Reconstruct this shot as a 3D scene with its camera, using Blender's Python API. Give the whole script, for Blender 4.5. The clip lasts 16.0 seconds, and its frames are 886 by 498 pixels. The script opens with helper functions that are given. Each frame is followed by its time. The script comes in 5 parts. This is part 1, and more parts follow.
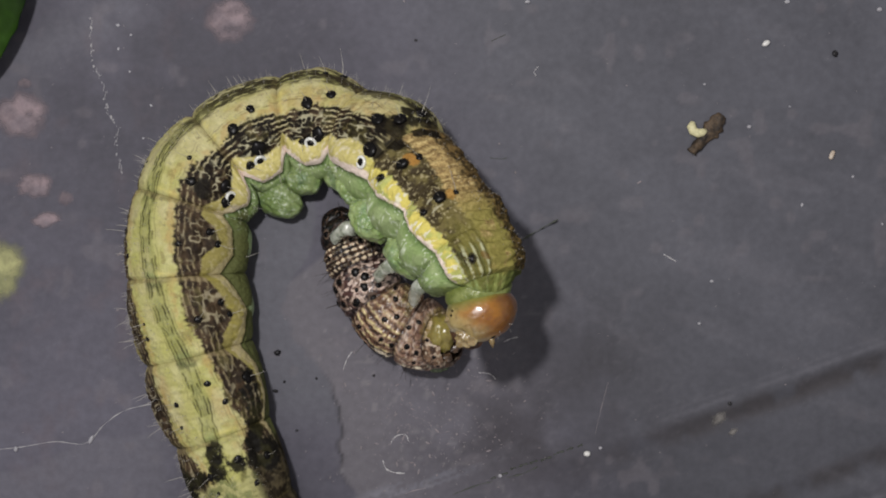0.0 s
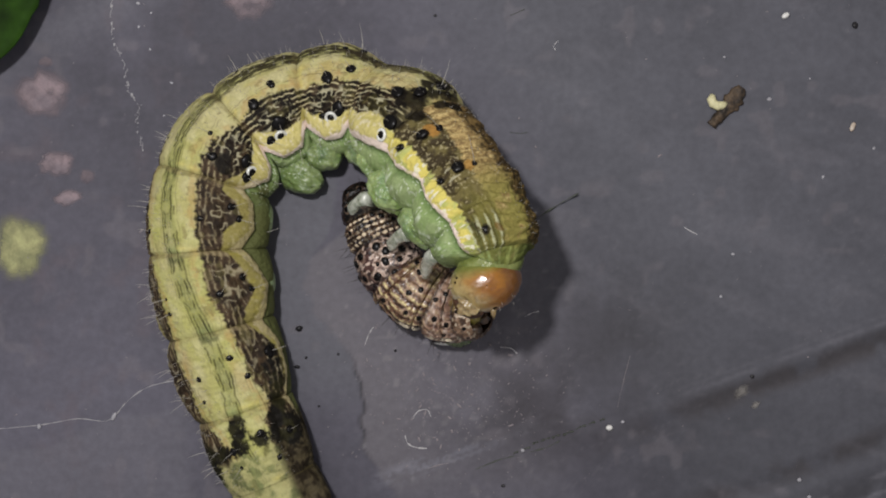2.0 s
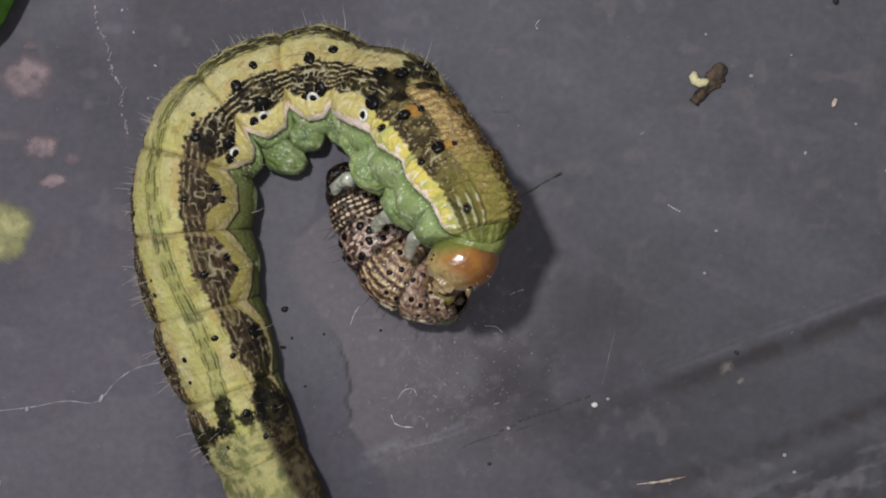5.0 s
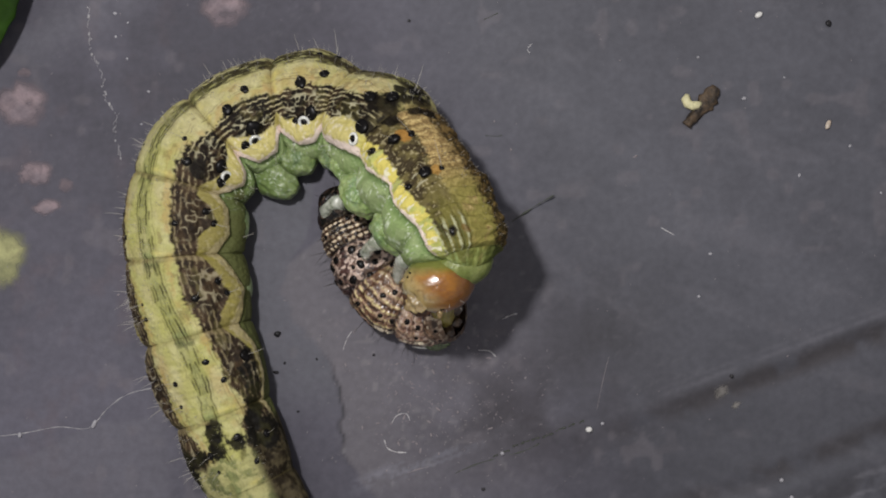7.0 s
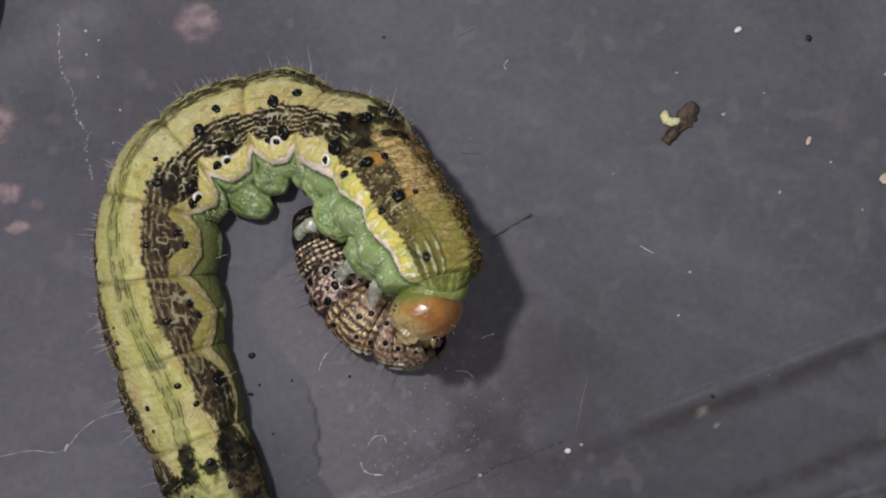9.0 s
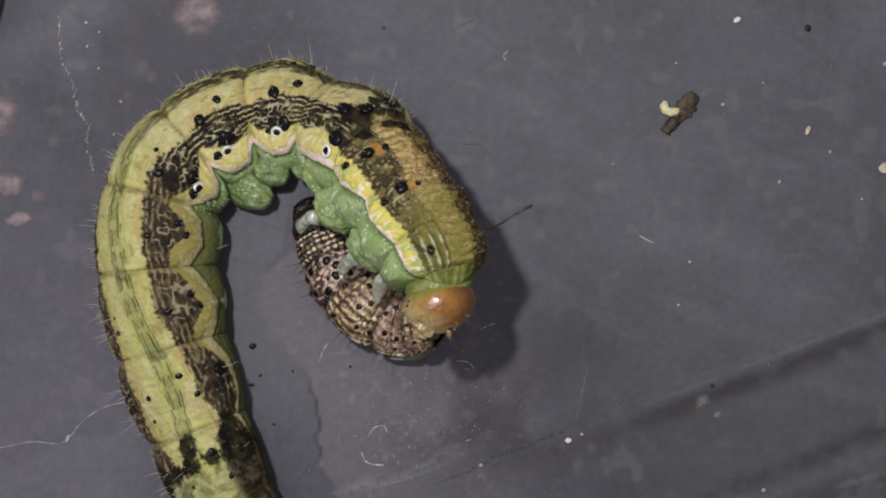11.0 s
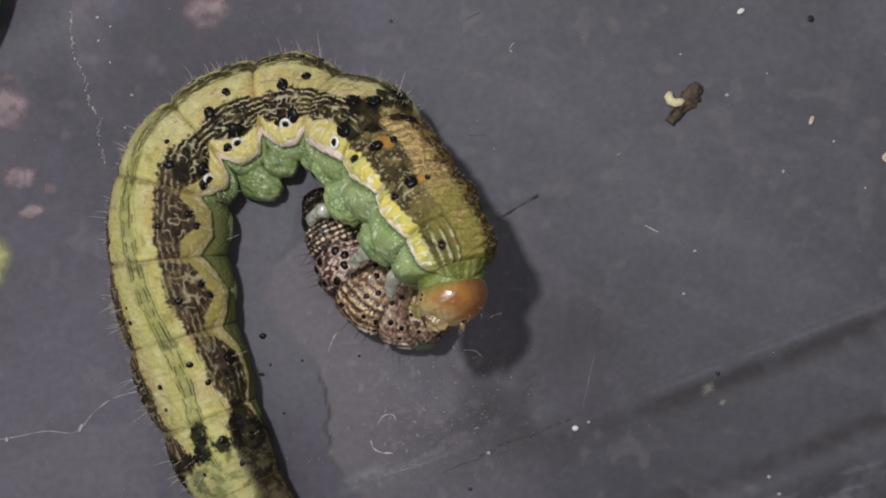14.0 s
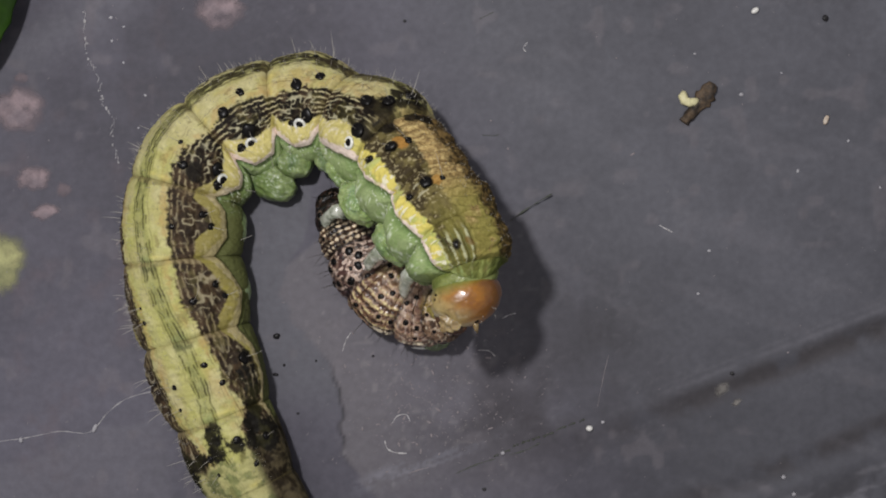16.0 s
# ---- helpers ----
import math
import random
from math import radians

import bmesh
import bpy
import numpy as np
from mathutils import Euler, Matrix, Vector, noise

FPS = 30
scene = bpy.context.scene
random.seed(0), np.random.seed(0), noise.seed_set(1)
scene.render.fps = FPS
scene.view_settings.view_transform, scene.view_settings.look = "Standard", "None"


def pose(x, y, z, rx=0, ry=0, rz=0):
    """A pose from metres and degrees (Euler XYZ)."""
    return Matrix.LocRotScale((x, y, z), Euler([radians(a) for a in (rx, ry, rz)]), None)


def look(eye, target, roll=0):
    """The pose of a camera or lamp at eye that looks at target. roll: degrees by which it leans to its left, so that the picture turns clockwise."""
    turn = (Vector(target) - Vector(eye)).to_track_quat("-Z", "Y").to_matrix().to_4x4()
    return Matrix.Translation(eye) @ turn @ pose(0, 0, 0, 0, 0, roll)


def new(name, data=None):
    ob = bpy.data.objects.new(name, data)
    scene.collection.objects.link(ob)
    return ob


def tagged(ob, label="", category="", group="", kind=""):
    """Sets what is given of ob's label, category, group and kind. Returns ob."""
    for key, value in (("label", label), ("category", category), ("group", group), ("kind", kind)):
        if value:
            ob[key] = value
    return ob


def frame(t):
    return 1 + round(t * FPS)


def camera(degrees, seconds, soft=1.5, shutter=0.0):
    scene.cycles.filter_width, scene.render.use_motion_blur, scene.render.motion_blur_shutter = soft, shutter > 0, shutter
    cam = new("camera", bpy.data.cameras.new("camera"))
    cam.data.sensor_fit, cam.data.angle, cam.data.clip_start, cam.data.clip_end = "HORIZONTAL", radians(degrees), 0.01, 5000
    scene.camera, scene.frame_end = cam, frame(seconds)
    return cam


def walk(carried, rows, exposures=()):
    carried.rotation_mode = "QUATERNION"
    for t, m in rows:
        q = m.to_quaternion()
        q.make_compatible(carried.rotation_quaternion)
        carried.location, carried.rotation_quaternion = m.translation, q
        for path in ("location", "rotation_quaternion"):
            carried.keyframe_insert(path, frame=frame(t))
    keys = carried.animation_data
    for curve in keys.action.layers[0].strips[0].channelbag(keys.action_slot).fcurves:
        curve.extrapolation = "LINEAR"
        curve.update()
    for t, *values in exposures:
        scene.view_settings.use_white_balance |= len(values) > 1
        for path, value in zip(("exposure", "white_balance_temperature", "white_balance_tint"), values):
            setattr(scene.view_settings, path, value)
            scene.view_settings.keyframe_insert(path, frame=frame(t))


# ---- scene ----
# All building is done in millimetres; MM brings it to metres.
MM = 0.001
cam = camera(32.0, 16.0, soft=1.95)
walk(cam, [
    (0.0, pose(0.000000, 0.000000, 0.068354, -0.003, 0.029, -0.000)),
    (0.5, pose(0.001001, -0.000570, 0.068446, 0.262, 0.724, -0.178)),
    (1.0, pose(0.000877, -0.000677, 0.068533, 0.024, 0.563, -0.306)),
    (1.5, pose(0.000456, -0.000857, 0.068381, -0.359, 0.549, -0.332)),
    (2.0, pose(-0.000157, -0.001400, 0.068396, 0.238, 0.671, -0.409)),
    (2.5, pose(0.000438, -0.000924, 0.068861, 0.109, 0.752, -0.450)),
    (3.0, pose(0.000653, -0.000973, 0.068362, -0.060, 0.876, -0.550)),
    (3.5, pose(0.000714, -0.000802, 0.068489, -0.140, 0.579, -0.579)),
    (3.7, pose(0.000443, -0.000871, 0.068440, -0.439, 0.538, -0.643)),
    (5.8, pose(0.001469, -0.002645, 0.068729, 1.016, 1.646, -0.989)),
    (6.0, pose(0.001808, -0.002726, 0.068681, 1.246, 1.876, -0.972)),
    (6.5, pose(0.001479, -0.003233, 0.068956, 1.174, 1.823, -1.074)),
    (7.0, pose(0.002004, -0.003055, 0.068414, 1.712, 1.657, -1.158)),
    (7.5, pose(0.002122, -0.001668, 0.067734, 1.758, 1.508, -1.191)),
    (8.0, pose(0.002527, -0.001904, 0.067436, 1.748, 1.469, -1.368)),
    (8.5, pose(0.002951, -0.001922, 0.067480, 1.465, 1.582, -1.424)),
    (11.0, pose(0.002856, -0.002452, 0.067627, 1.558, 1.528, -1.577)),
    (11.5, pose(0.003103, -0.003054, 0.067763, 1.548, 1.699, -1.579)),
    (12.0, pose(0.002178, -0.003352, 0.067486, 2.030, 1.392, -1.613)),
    (12.5, pose(0.002849, -0.002441, 0.067855, 1.762, 1.553, -1.640)),
    (13.0, pose(0.002909, -0.003142, 0.067988, 1.948, 1.572, -1.743)),
    (13.5, pose(0.003318, -0.002864, 0.068035, 1.976, 1.842, -1.770)),
    (14.0, pose(0.003110, -0.003118, 0.068352, 1.724, 2.023, -1.784)),
    (14.5, pose(0.002402, -0.003336, 0.068388, 1.562, 2.044, -1.790)),
    (15.0, pose(0.002403, -0.003301, 0.068420, 1.925, 2.163, -1.775)),
    (15.5, pose(0.002387, -0.003047, 0.068252, 1.444, 2.138, -1.820)),
    (16.0, pose(0.002791, -0.003006, 0.068301, 1.640, 2.267, -1.820)),
], exposures=[(0.0, 0.0), (16.0, 0.0)])

# ---- light: a small bright lamp held close above, a room lamp farther off, soft light all round ----
world = bpy.data.worlds.new("room_light")
scene.world = world
world.use_nodes = True
world.node_tree.nodes["Background"].inputs[0].default_value = (1.0, 0.985, 1.015, 1)
world.node_tree.nodes["Background"].inputs[1].default_value = 0.322
key_data = bpy.data.lights.new("key_light", "AREA")
key_data.shape = "DISK"
key_data.energy, key_data.size, key_data.color = 0.0350, 0.004, (1.0, 0.98, 0.985)
key = new("key_light", key_data)
key.matrix_world = look((-0.0121, 0.0130, 0.070), (0.002, 0.0, 0))
lamp_data = bpy.data.lights.new("room_lamp", "AREA")
lamp_data.shape = "RECTANGLE"
lamp_data.energy, lamp_data.size, lamp_data.size_y, lamp_data.color = 2.0, 0.80, 1.6, (1.0, 0.975, 0.96)
lamp = new("room_lamp", lamp_data)
lamp.matrix_world = look((-0.95, 0.30, 1.92), (0, 0, 0), 30)


# ---- small tools ----
def lin(r, g, b):
    """Linear colour from 8-bit display values."""
    return np.array([((c / 255 + 0.055) / 1.055) ** 2.4 if c > 10 else c / 255 / 12.92 for c in (r, g, b)])


def hash3(i, j, k):
    h = (i * 374761393 + j * 668265263 + k * 2147483647 + 974634777) & 0x7FFFFFFF
    h = ((h ^ (h >> 13)) * 1274126177) & 0x7FFFFFFF
    return ((h ^ (h >> 16)) & 0xFFFF) / 65535.0


def vnoise(x, y, z=0.0):
    """Smooth value noise, 0 to 1, on arrays."""
    x, y, z = np.broadcast_arrays(np.asarray(x, float), np.asarray(y, float), np.asarray(z, float))
    i, j, k = (np.floor(a).astype(np.int64) for a in (x, y, z))
    u, v, w = (a - np.floor(a) for a in (x, y, z))
    u, v, w = (a * a * (3 - 2 * a) for a in (u, v, w))
    out = 0.0
    for a in (0, 1):
        for b in (0, 1):
            for c in (0, 1):
                out = out + hash3(i + a, j + b, k + c) * (u if a else 1 - u) * (v if b else 1 - v) * (w if c else 1 - w)
    return out


def fnoise(x, y, z=0.0):
    return 0.55 * vnoise(x, y, z) + 0.3 * vnoise(2.1 * x + 7, 2.1 * y + 3, np.asarray(z) + 11) + 0.15 * vnoise(4.3 * x, 4.3 * y, np.asarray(z) + 23)


def step(a, b, x):
    t = np.clip((x - a) / (b - a), 0, 1)
    return t * t * (3 - 2 * t)


def band(x, lo, hi, soft):
    return step(lo - soft, lo + soft, x) * (1 - step(hi - soft, hi + soft, x))


def mixc(base, colour, amount):
    return base + (np.asarray(colour) - base) * np.asarray(amount)[..., None]


def mesh_of(name, verts, faces, colours=None, smooth=True):
    me = bpy.data.meshes.new(name)
    me.from_pydata((np.asarray(verts, float) * MM).tolist(), [], [tuple(int(i) for i in f) for f in faces])
    if smooth:
        me.polygons.foreach_set("use_smooth", [True] * len(me.polygons))
    if colours is not None:
        at = me.attributes.new("pattern", "FLOAT_COLOR", "POINT")
        c4 = np.ones((len(verts), 4))
        c4[:, :3] = np.asarray(colours).reshape(-1, 3)
        at.data.foreach_set("color", c4.ravel())
    me.update()
    return me


def part(name, me, material, parent, at=(0, 0, 0), label=""):
    ob = new(name, me)
    me.materials.append(material) if not me.materials else None
    ob.parent = parent
    ob.location = Vector(at) * MM
    if label:
        ob["label"] = label
    return ob


def thing(name, me, material, at, label, category, group="", kind="", rz=0.0):
    ob = new(name, me)
    if not me.materials:
        me.materials.append(material)
    ob.matrix_basis = pose(at[0] * MM, at[1] * MM, at[2] * MM, 0, 0, rz)
    return tagged(ob, label, category, group, kind)


def grid_faces(rows, cols, wrap):
    out = []
    for i in range(rows - 1):
        for j in range(cols if wrap else cols - 1):
            a, b = i * cols + j, i * cols + (j + 1) % cols
            out.append((a, b, b + cols, a + cols))
    return out


def lathe(profile, cols=12):
    """A round solid about z from (radius, height) pairs, closed at both ends."""
    a = np.arange(cols) / cols * 2 * math.pi
    verts = [(r * math.cos(t), r * math.sin(t), h) for r, h in profile for t in a]
    faces = grid_faces(len(profile), cols, True)
    faces.append(tuple(range(cols))[::-1])
    faces.append(tuple(range((len(profile) - 1) * cols, len(profile) * cols)))
    return np.array(verts), faces


def blob(rx, ry, rz, rough, seed, rows=12, cols=18):
    """A lumpy closed grain resting on z = 0."""
    v = []
    for i in range(rows + 1):
        th = math.pi * i / rows
        for j in range(cols):
            ph = 2 * math.pi * j / cols
            n = np.array([math.sin(th) * math.cos(ph), math.sin(th) * math.sin(ph), math.cos(th)])
            k = 1 + rough * (2 * float(fnoise(n[0] * 1.7 + seed, n[1] * 1.7 + 5, n[2] * 1.7)) - 1)
            v.append(n * k * (rx, ry, rz))
    v = np.array(v)
    v[:, 2] -= v[:, 2].min()
    return v, grid_faces(rows + 1, cols, True)


def tube(points, radii, cols=6):
    """A round strand along points, with closed ends."""
    p = np.asarray(points, float)
    t = np.gradient(p, axis=0)
    t /= np.linalg.norm(t, axis=1)[:, None] + 1e-9
    ref = np.array([0.0, 0.0, 1.0]) if abs(t[0][2]) < 0.8 else np.array([1.0, 0.0, 0.0])
    verts = []
    for q, d, r in zip(p, t, radii):
        s = np.cross(d, ref)
        s /= np.linalg.norm(s) + 1e-9
        w = np.cross(s, d)
        for j in range(cols):
            a = 2 * math.pi * j / cols
            verts.append(q + r * (math.cos(a) * s + math.sin(a) * w))
    faces = grid_faces(len(p), cols, True)
    faces.append(tuple(range(cols))[::-1])
    faces.append(tuple(range((len(p) - 1) * cols, len(p) * cols)))
    return np.array(verts), faces


def joined(pieces):
    verts, faces, n = [], [], 0
    for v, f in pieces:
        verts.append(v)
        faces += [tuple(i + n for i in q) for q in f]
        n += len(v)
    return np.concatenate(verts), faces


# ---- materials ----
def material(name, colour=None, rough=0.5, attribute=False, grain=0.0, grain_scale=9000, bump=0.0, bump_scale=9000,
             sss=0.0, coat=0.0, alpha=1.0, transmission=0.0, spec=0.5, metal=0.0, mottled=None, mottle_scale=900):
    mat = bpy.data.materials.new(name)
    mat.use_nodes = True
    nt = mat.node_tree
    n, link = nt.nodes, nt.links.new
    shader = n["Principled BSDF"]
    coord = n.new("ShaderNodeTexCoord")
    if attribute:
        src = n.new("ShaderNodeAttribute")
        src.attribute_name = "pattern"
        out = src.outputs["Color"]
    else:
        rgb = n.new("ShaderNodeRGB")
        rgb.outputs[0].default_value = (*colour, 1)
        out = rgb.outputs[0]
    if mottled is not None:
        tex = n.new("ShaderNodeTexNoise")
        tex.inputs["Scale"].default_value, tex.inputs["Detail"].default_value = mottle_scale, 4
        ramp = n.new("ShaderNodeValToRGB")
        ramp.color_ramp.elements[0].position, ramp.color_ramp.elements[1].position = 0.38, 0.62
        link(coord.outputs["Object"], tex.inputs["Vector"])
        link(tex.outputs["Fac"], ramp.inputs["Fac"])
        mix = n.new("ShaderNodeMix")
        mix.data_type = "RGBA"
        mix.inputs["B"].default_value = (*mottled, 1)
        link(ramp.outputs["Color"], mix.inputs["Factor"])
        link(out, mix.inputs["A"])
        out = mix.outputs["Result"]
    if grain:
        tex = n.new("ShaderNodeTexNoise")
        tex.inputs["Scale"].default_value, tex.inputs["Detail"].default_value = grain_scale, 3
        rng = n.new("ShaderNodeMapRange")
        rng.inputs["From Min"].default_value, rng.inputs["From Max"].default_value = 0.3, 0.7
        rng.inputs["To Min"].default_value, rng.inputs["To Max"].default_value = 1 - grain, 1 + grain
        mul = n.new("ShaderNodeVectorMath")
        mul.operation = "SCALE"
        link(coord.outputs["Object"], tex.inputs["Vector"])
        link(tex.outputs["Fac"], rng.inputs["Value"])
        link(out, mul.inputs[0])
        link(rng.outputs["Result"], mul.inputs["Scale"])
        out = mul.outputs["Vector"]
    link(out, shader.inputs["Base Color"])
    shader.inputs["Roughness"].default_value = rough
    shader.inputs["Specular IOR Level"].default_value = spec
    shader.inputs["Metallic"].default_value = metal
    shader.inputs["Alpha"].default_value = alpha
    shader.inputs["Transmission Weight"].default_value = transmission
    if coat:
        shader.inputs["Coat Weight"].default_value, shader.inputs["Coat Roughness"].default_value = coat, 0.15
    if sss:
        shader.inputs["Subsurface Weight"].default_value = sss
        shader.inputs["Subsurface Radius"].default_value = (1.0, 0.8, 0.35)
        shader.inputs["Subsurface Scale"].default_value = 0.0004
    if bump:
        tex = n.new("ShaderNodeTexNoise")
        tex.inputs["Scale"].default_value, tex.inputs["Detail"].default_value = bump_scale, 3
        bmp = n.new("ShaderNodeBump")
        bmp.inputs["Strength"].default_value, bmp.inputs["Distance"].default_value = bump, 0.00009
        link(coord.outputs["Object"], tex.inputs["Vector"])
        link(tex.outputs["Fac"], bmp.inputs["Height"])
        link(bmp.outputs["Normal"], shader.inputs["Normal"])
    return mat


skin_mat = material("caterpillar_skin", rough=0.62, spec=0.10, attribute=True, grain=0.07, bump=0.6, bump_scale=5200)
prey_mat = material("prey_skin", rough=0.34, spec=0.45, coat=0.25, attribute=True, grain=0.18, grain_scale=14000, bump=0.6, bump_scale=9000)
head_mat = material("head_capsule", rough=0.36, attribute=True, grain=0.08, spec=0.35, bump=0.2, bump_scale=5000, sss=0.04, coat=0.25)
head_shader = head_mat.node_tree.nodes["Principled BSDF"]
head_shader.inputs["Coat Weight"].default_value, head_shader.inputs["Coat Roughness"].default_value = 1.0, 0.19
black_mat = material("black_tubercle", lin(13, 11, 11), rough=0.35, grain=0.3, spec=0.2)
ring_mat = material("pale_ring", lin(222, 222, 214), rough=0.25, grain=0.25, coat=0.5)
bristle_mat = material("clear_bristle", lin(190, 185, 175), rough=0.35, alpha=0.55)
dark_bristle_mat = material("dark_bristle", lin(48, 42, 40), rough=0.4)
fleshy_mat = material("green_flesh", rough=0.3, attribute=True, grain=0.12, bump=0.7, bump_scale=5000, spec=0.4, sss=0.1)
leg_mat = material("clear_leg", lin(226, 228, 214), rough=0.18, grain=0.12, coat=0.8, alpha=0.60, bump=0.5, bump_scale=4000, mottled=lin(150, 158, 136), mottle_scale=2500)
proleg_mat = material("green_proleg", lin(118, 136, 88), rough=0.4, grain=0.18, bump=0.6, bump_scale=5000, sss=0.15, mottled=lin(146, 164, 118), mottle_scale=2600)
clear_mat = material("clear_mouthparts", lin(186, 176, 152), rough=0.18, grain=0.15, coat=0.5, alpha=0.8, mottled=lin(140, 122, 84), mottle_scale=2600)
mandible_mat = material("mandible", lin(78, 52, 34), rough=0.3, grain=0.2)
pale_mouth_mat = material("pale_mouthparts", lin(172, 154, 114), rough=0.25, grain=0.2, sss=0.2, mottled=lin(128, 108, 74), mottle_scale=2500)
juice_mat = material("juice", lin(112, 128, 84), rough=0.08, alpha=0.6, coat=1.0)
flesh_mat = material("wet_flesh", lin(150, 138, 70), rough=0.3, grain=0.12, bump=0.4, bump_scale=2500, coat=0.4, sss=0.2, mottled=lin(118, 104, 52), mottle_scale=900)
torn_mat = material("torn_skin", lin(40, 29, 23), rough=0.3, grain=0.3, bump=0.6, bump_scale=4000, coat=0.3, mottled=lin(84, 64, 46), mottle_scale=2600)
white_mat = material("white_crumb", lin(222, 220, 214), rough=0.5, grain=0.12)
dull_mat = material("dull_silk", lin(164, 162, 166), rough=0.6, grain=0.15)
dark_mat = material("black_crumb", lin(24, 22, 24), rough=0.5, grain=0.3)
tan_mat = material("tan_crumb", lin(206, 196, 182), rough=0.6, grain=0.2, mottled=lin(172, 148, 124), mottle_scale=3000)
flake_mat = material("brown_flake", lin(34, 26, 19), rough=0.7, grain=0.35, bump=1.0, bump_scale=3000, mottled=lin(80, 64, 46), mottle_scale=2200)
yellow_mat = material("yellow_crumb", lin(212, 205, 160), rough=0.5, grain=0.15)
fibre_mat = material("pale_fibre", lin(202, 199, 198), rough=0.5, alpha=0.85)
silk_mat = material("silk", lin(190, 187, 188), rough=0.5, alpha=0.66)
dust_mat = material("dust", lin(172, 162, 164), rough=0.7, alpha=0.5)
hair_mat = material("dark_hair", lin(62, 66, 56), rough=0.5)
table_mat = material("table_paint", lin(120, 112, 104), rough=0.6, grain=0.1, grain_scale=200, mottled=lin(108, 100, 92), mottle_scale=30)


def plastic_material():
    mat = material("grey_plastic", rough=0.55, attribute=True, grain=0.08, grain_scale=2900, bump=0.09, bump_scale=3500, spec=0.12)
    return mat


plastic_mat = plastic_material()


def stain_material(name, colour, second):
    """A film whose edge thins out unevenly."""
    mat = material(name, colour, rough=0.6, grain=0.1, mottled=second, mottle_scale=900, spec=0.12)
    nt = mat.node_tree
    at = nt.nodes.new("ShaderNodeAttribute")
    at.attribute_name = "pattern"
    nt.links.new(at.outputs["Fac"], nt.nodes["Principled BSDF"].inputs["Alpha"])
    return mat


pink_mat = stain_material("pink_smear", lin(144, 128, 131), lin(122, 111, 116))
lime_mat = stain_material("yellow_smear", lin(172, 170, 122), lin(146, 146, 106))
green_mat = material("leaf_green", lin(44, 72, 20), rough=0.7, spec=0.08, grain=0.2, grain_scale=1500, mottled=lin(20, 30, 14), mottle_scale=260)
scuff_mat = stain_material("pale_scuff", lin(158, 153, 148), lin(122, 118, 114))


# ---- the sheet of plastic and the table under it ----
def sheet_height(x, y):
    """Moulded steps that run slantwise, and a slight unevenness."""
    across = -0.329 * x + 0.944 * y
    h = 0.10 * (fnoise(x * 0.09 + 4, y * 0.09) - 0.5)
    ease = 0.30 * (vnoise(x * 0.35, y * 0.35) - 0.5)
    h = h - (0.04 + 0.30 * step(3, 15, x)) * (1 - step(-11.45, -10.55, across + ease))
    h = h - (0.02 + 0.18 * step(4, 15, x)) * (1 - step(-15.5, -14.6, across + ease))
    h = h + 0.12 * step(4, 15, x) * (1 - step(-16.2, -15.6, across + ease))
    rough = (1 - step(-17.4, -16.2, across)) * step(6, 12, x)
    h = h + 0.35 * rough * (fnoise(x * 1.3, y * 0.7, 8) - 0.6)
    return h


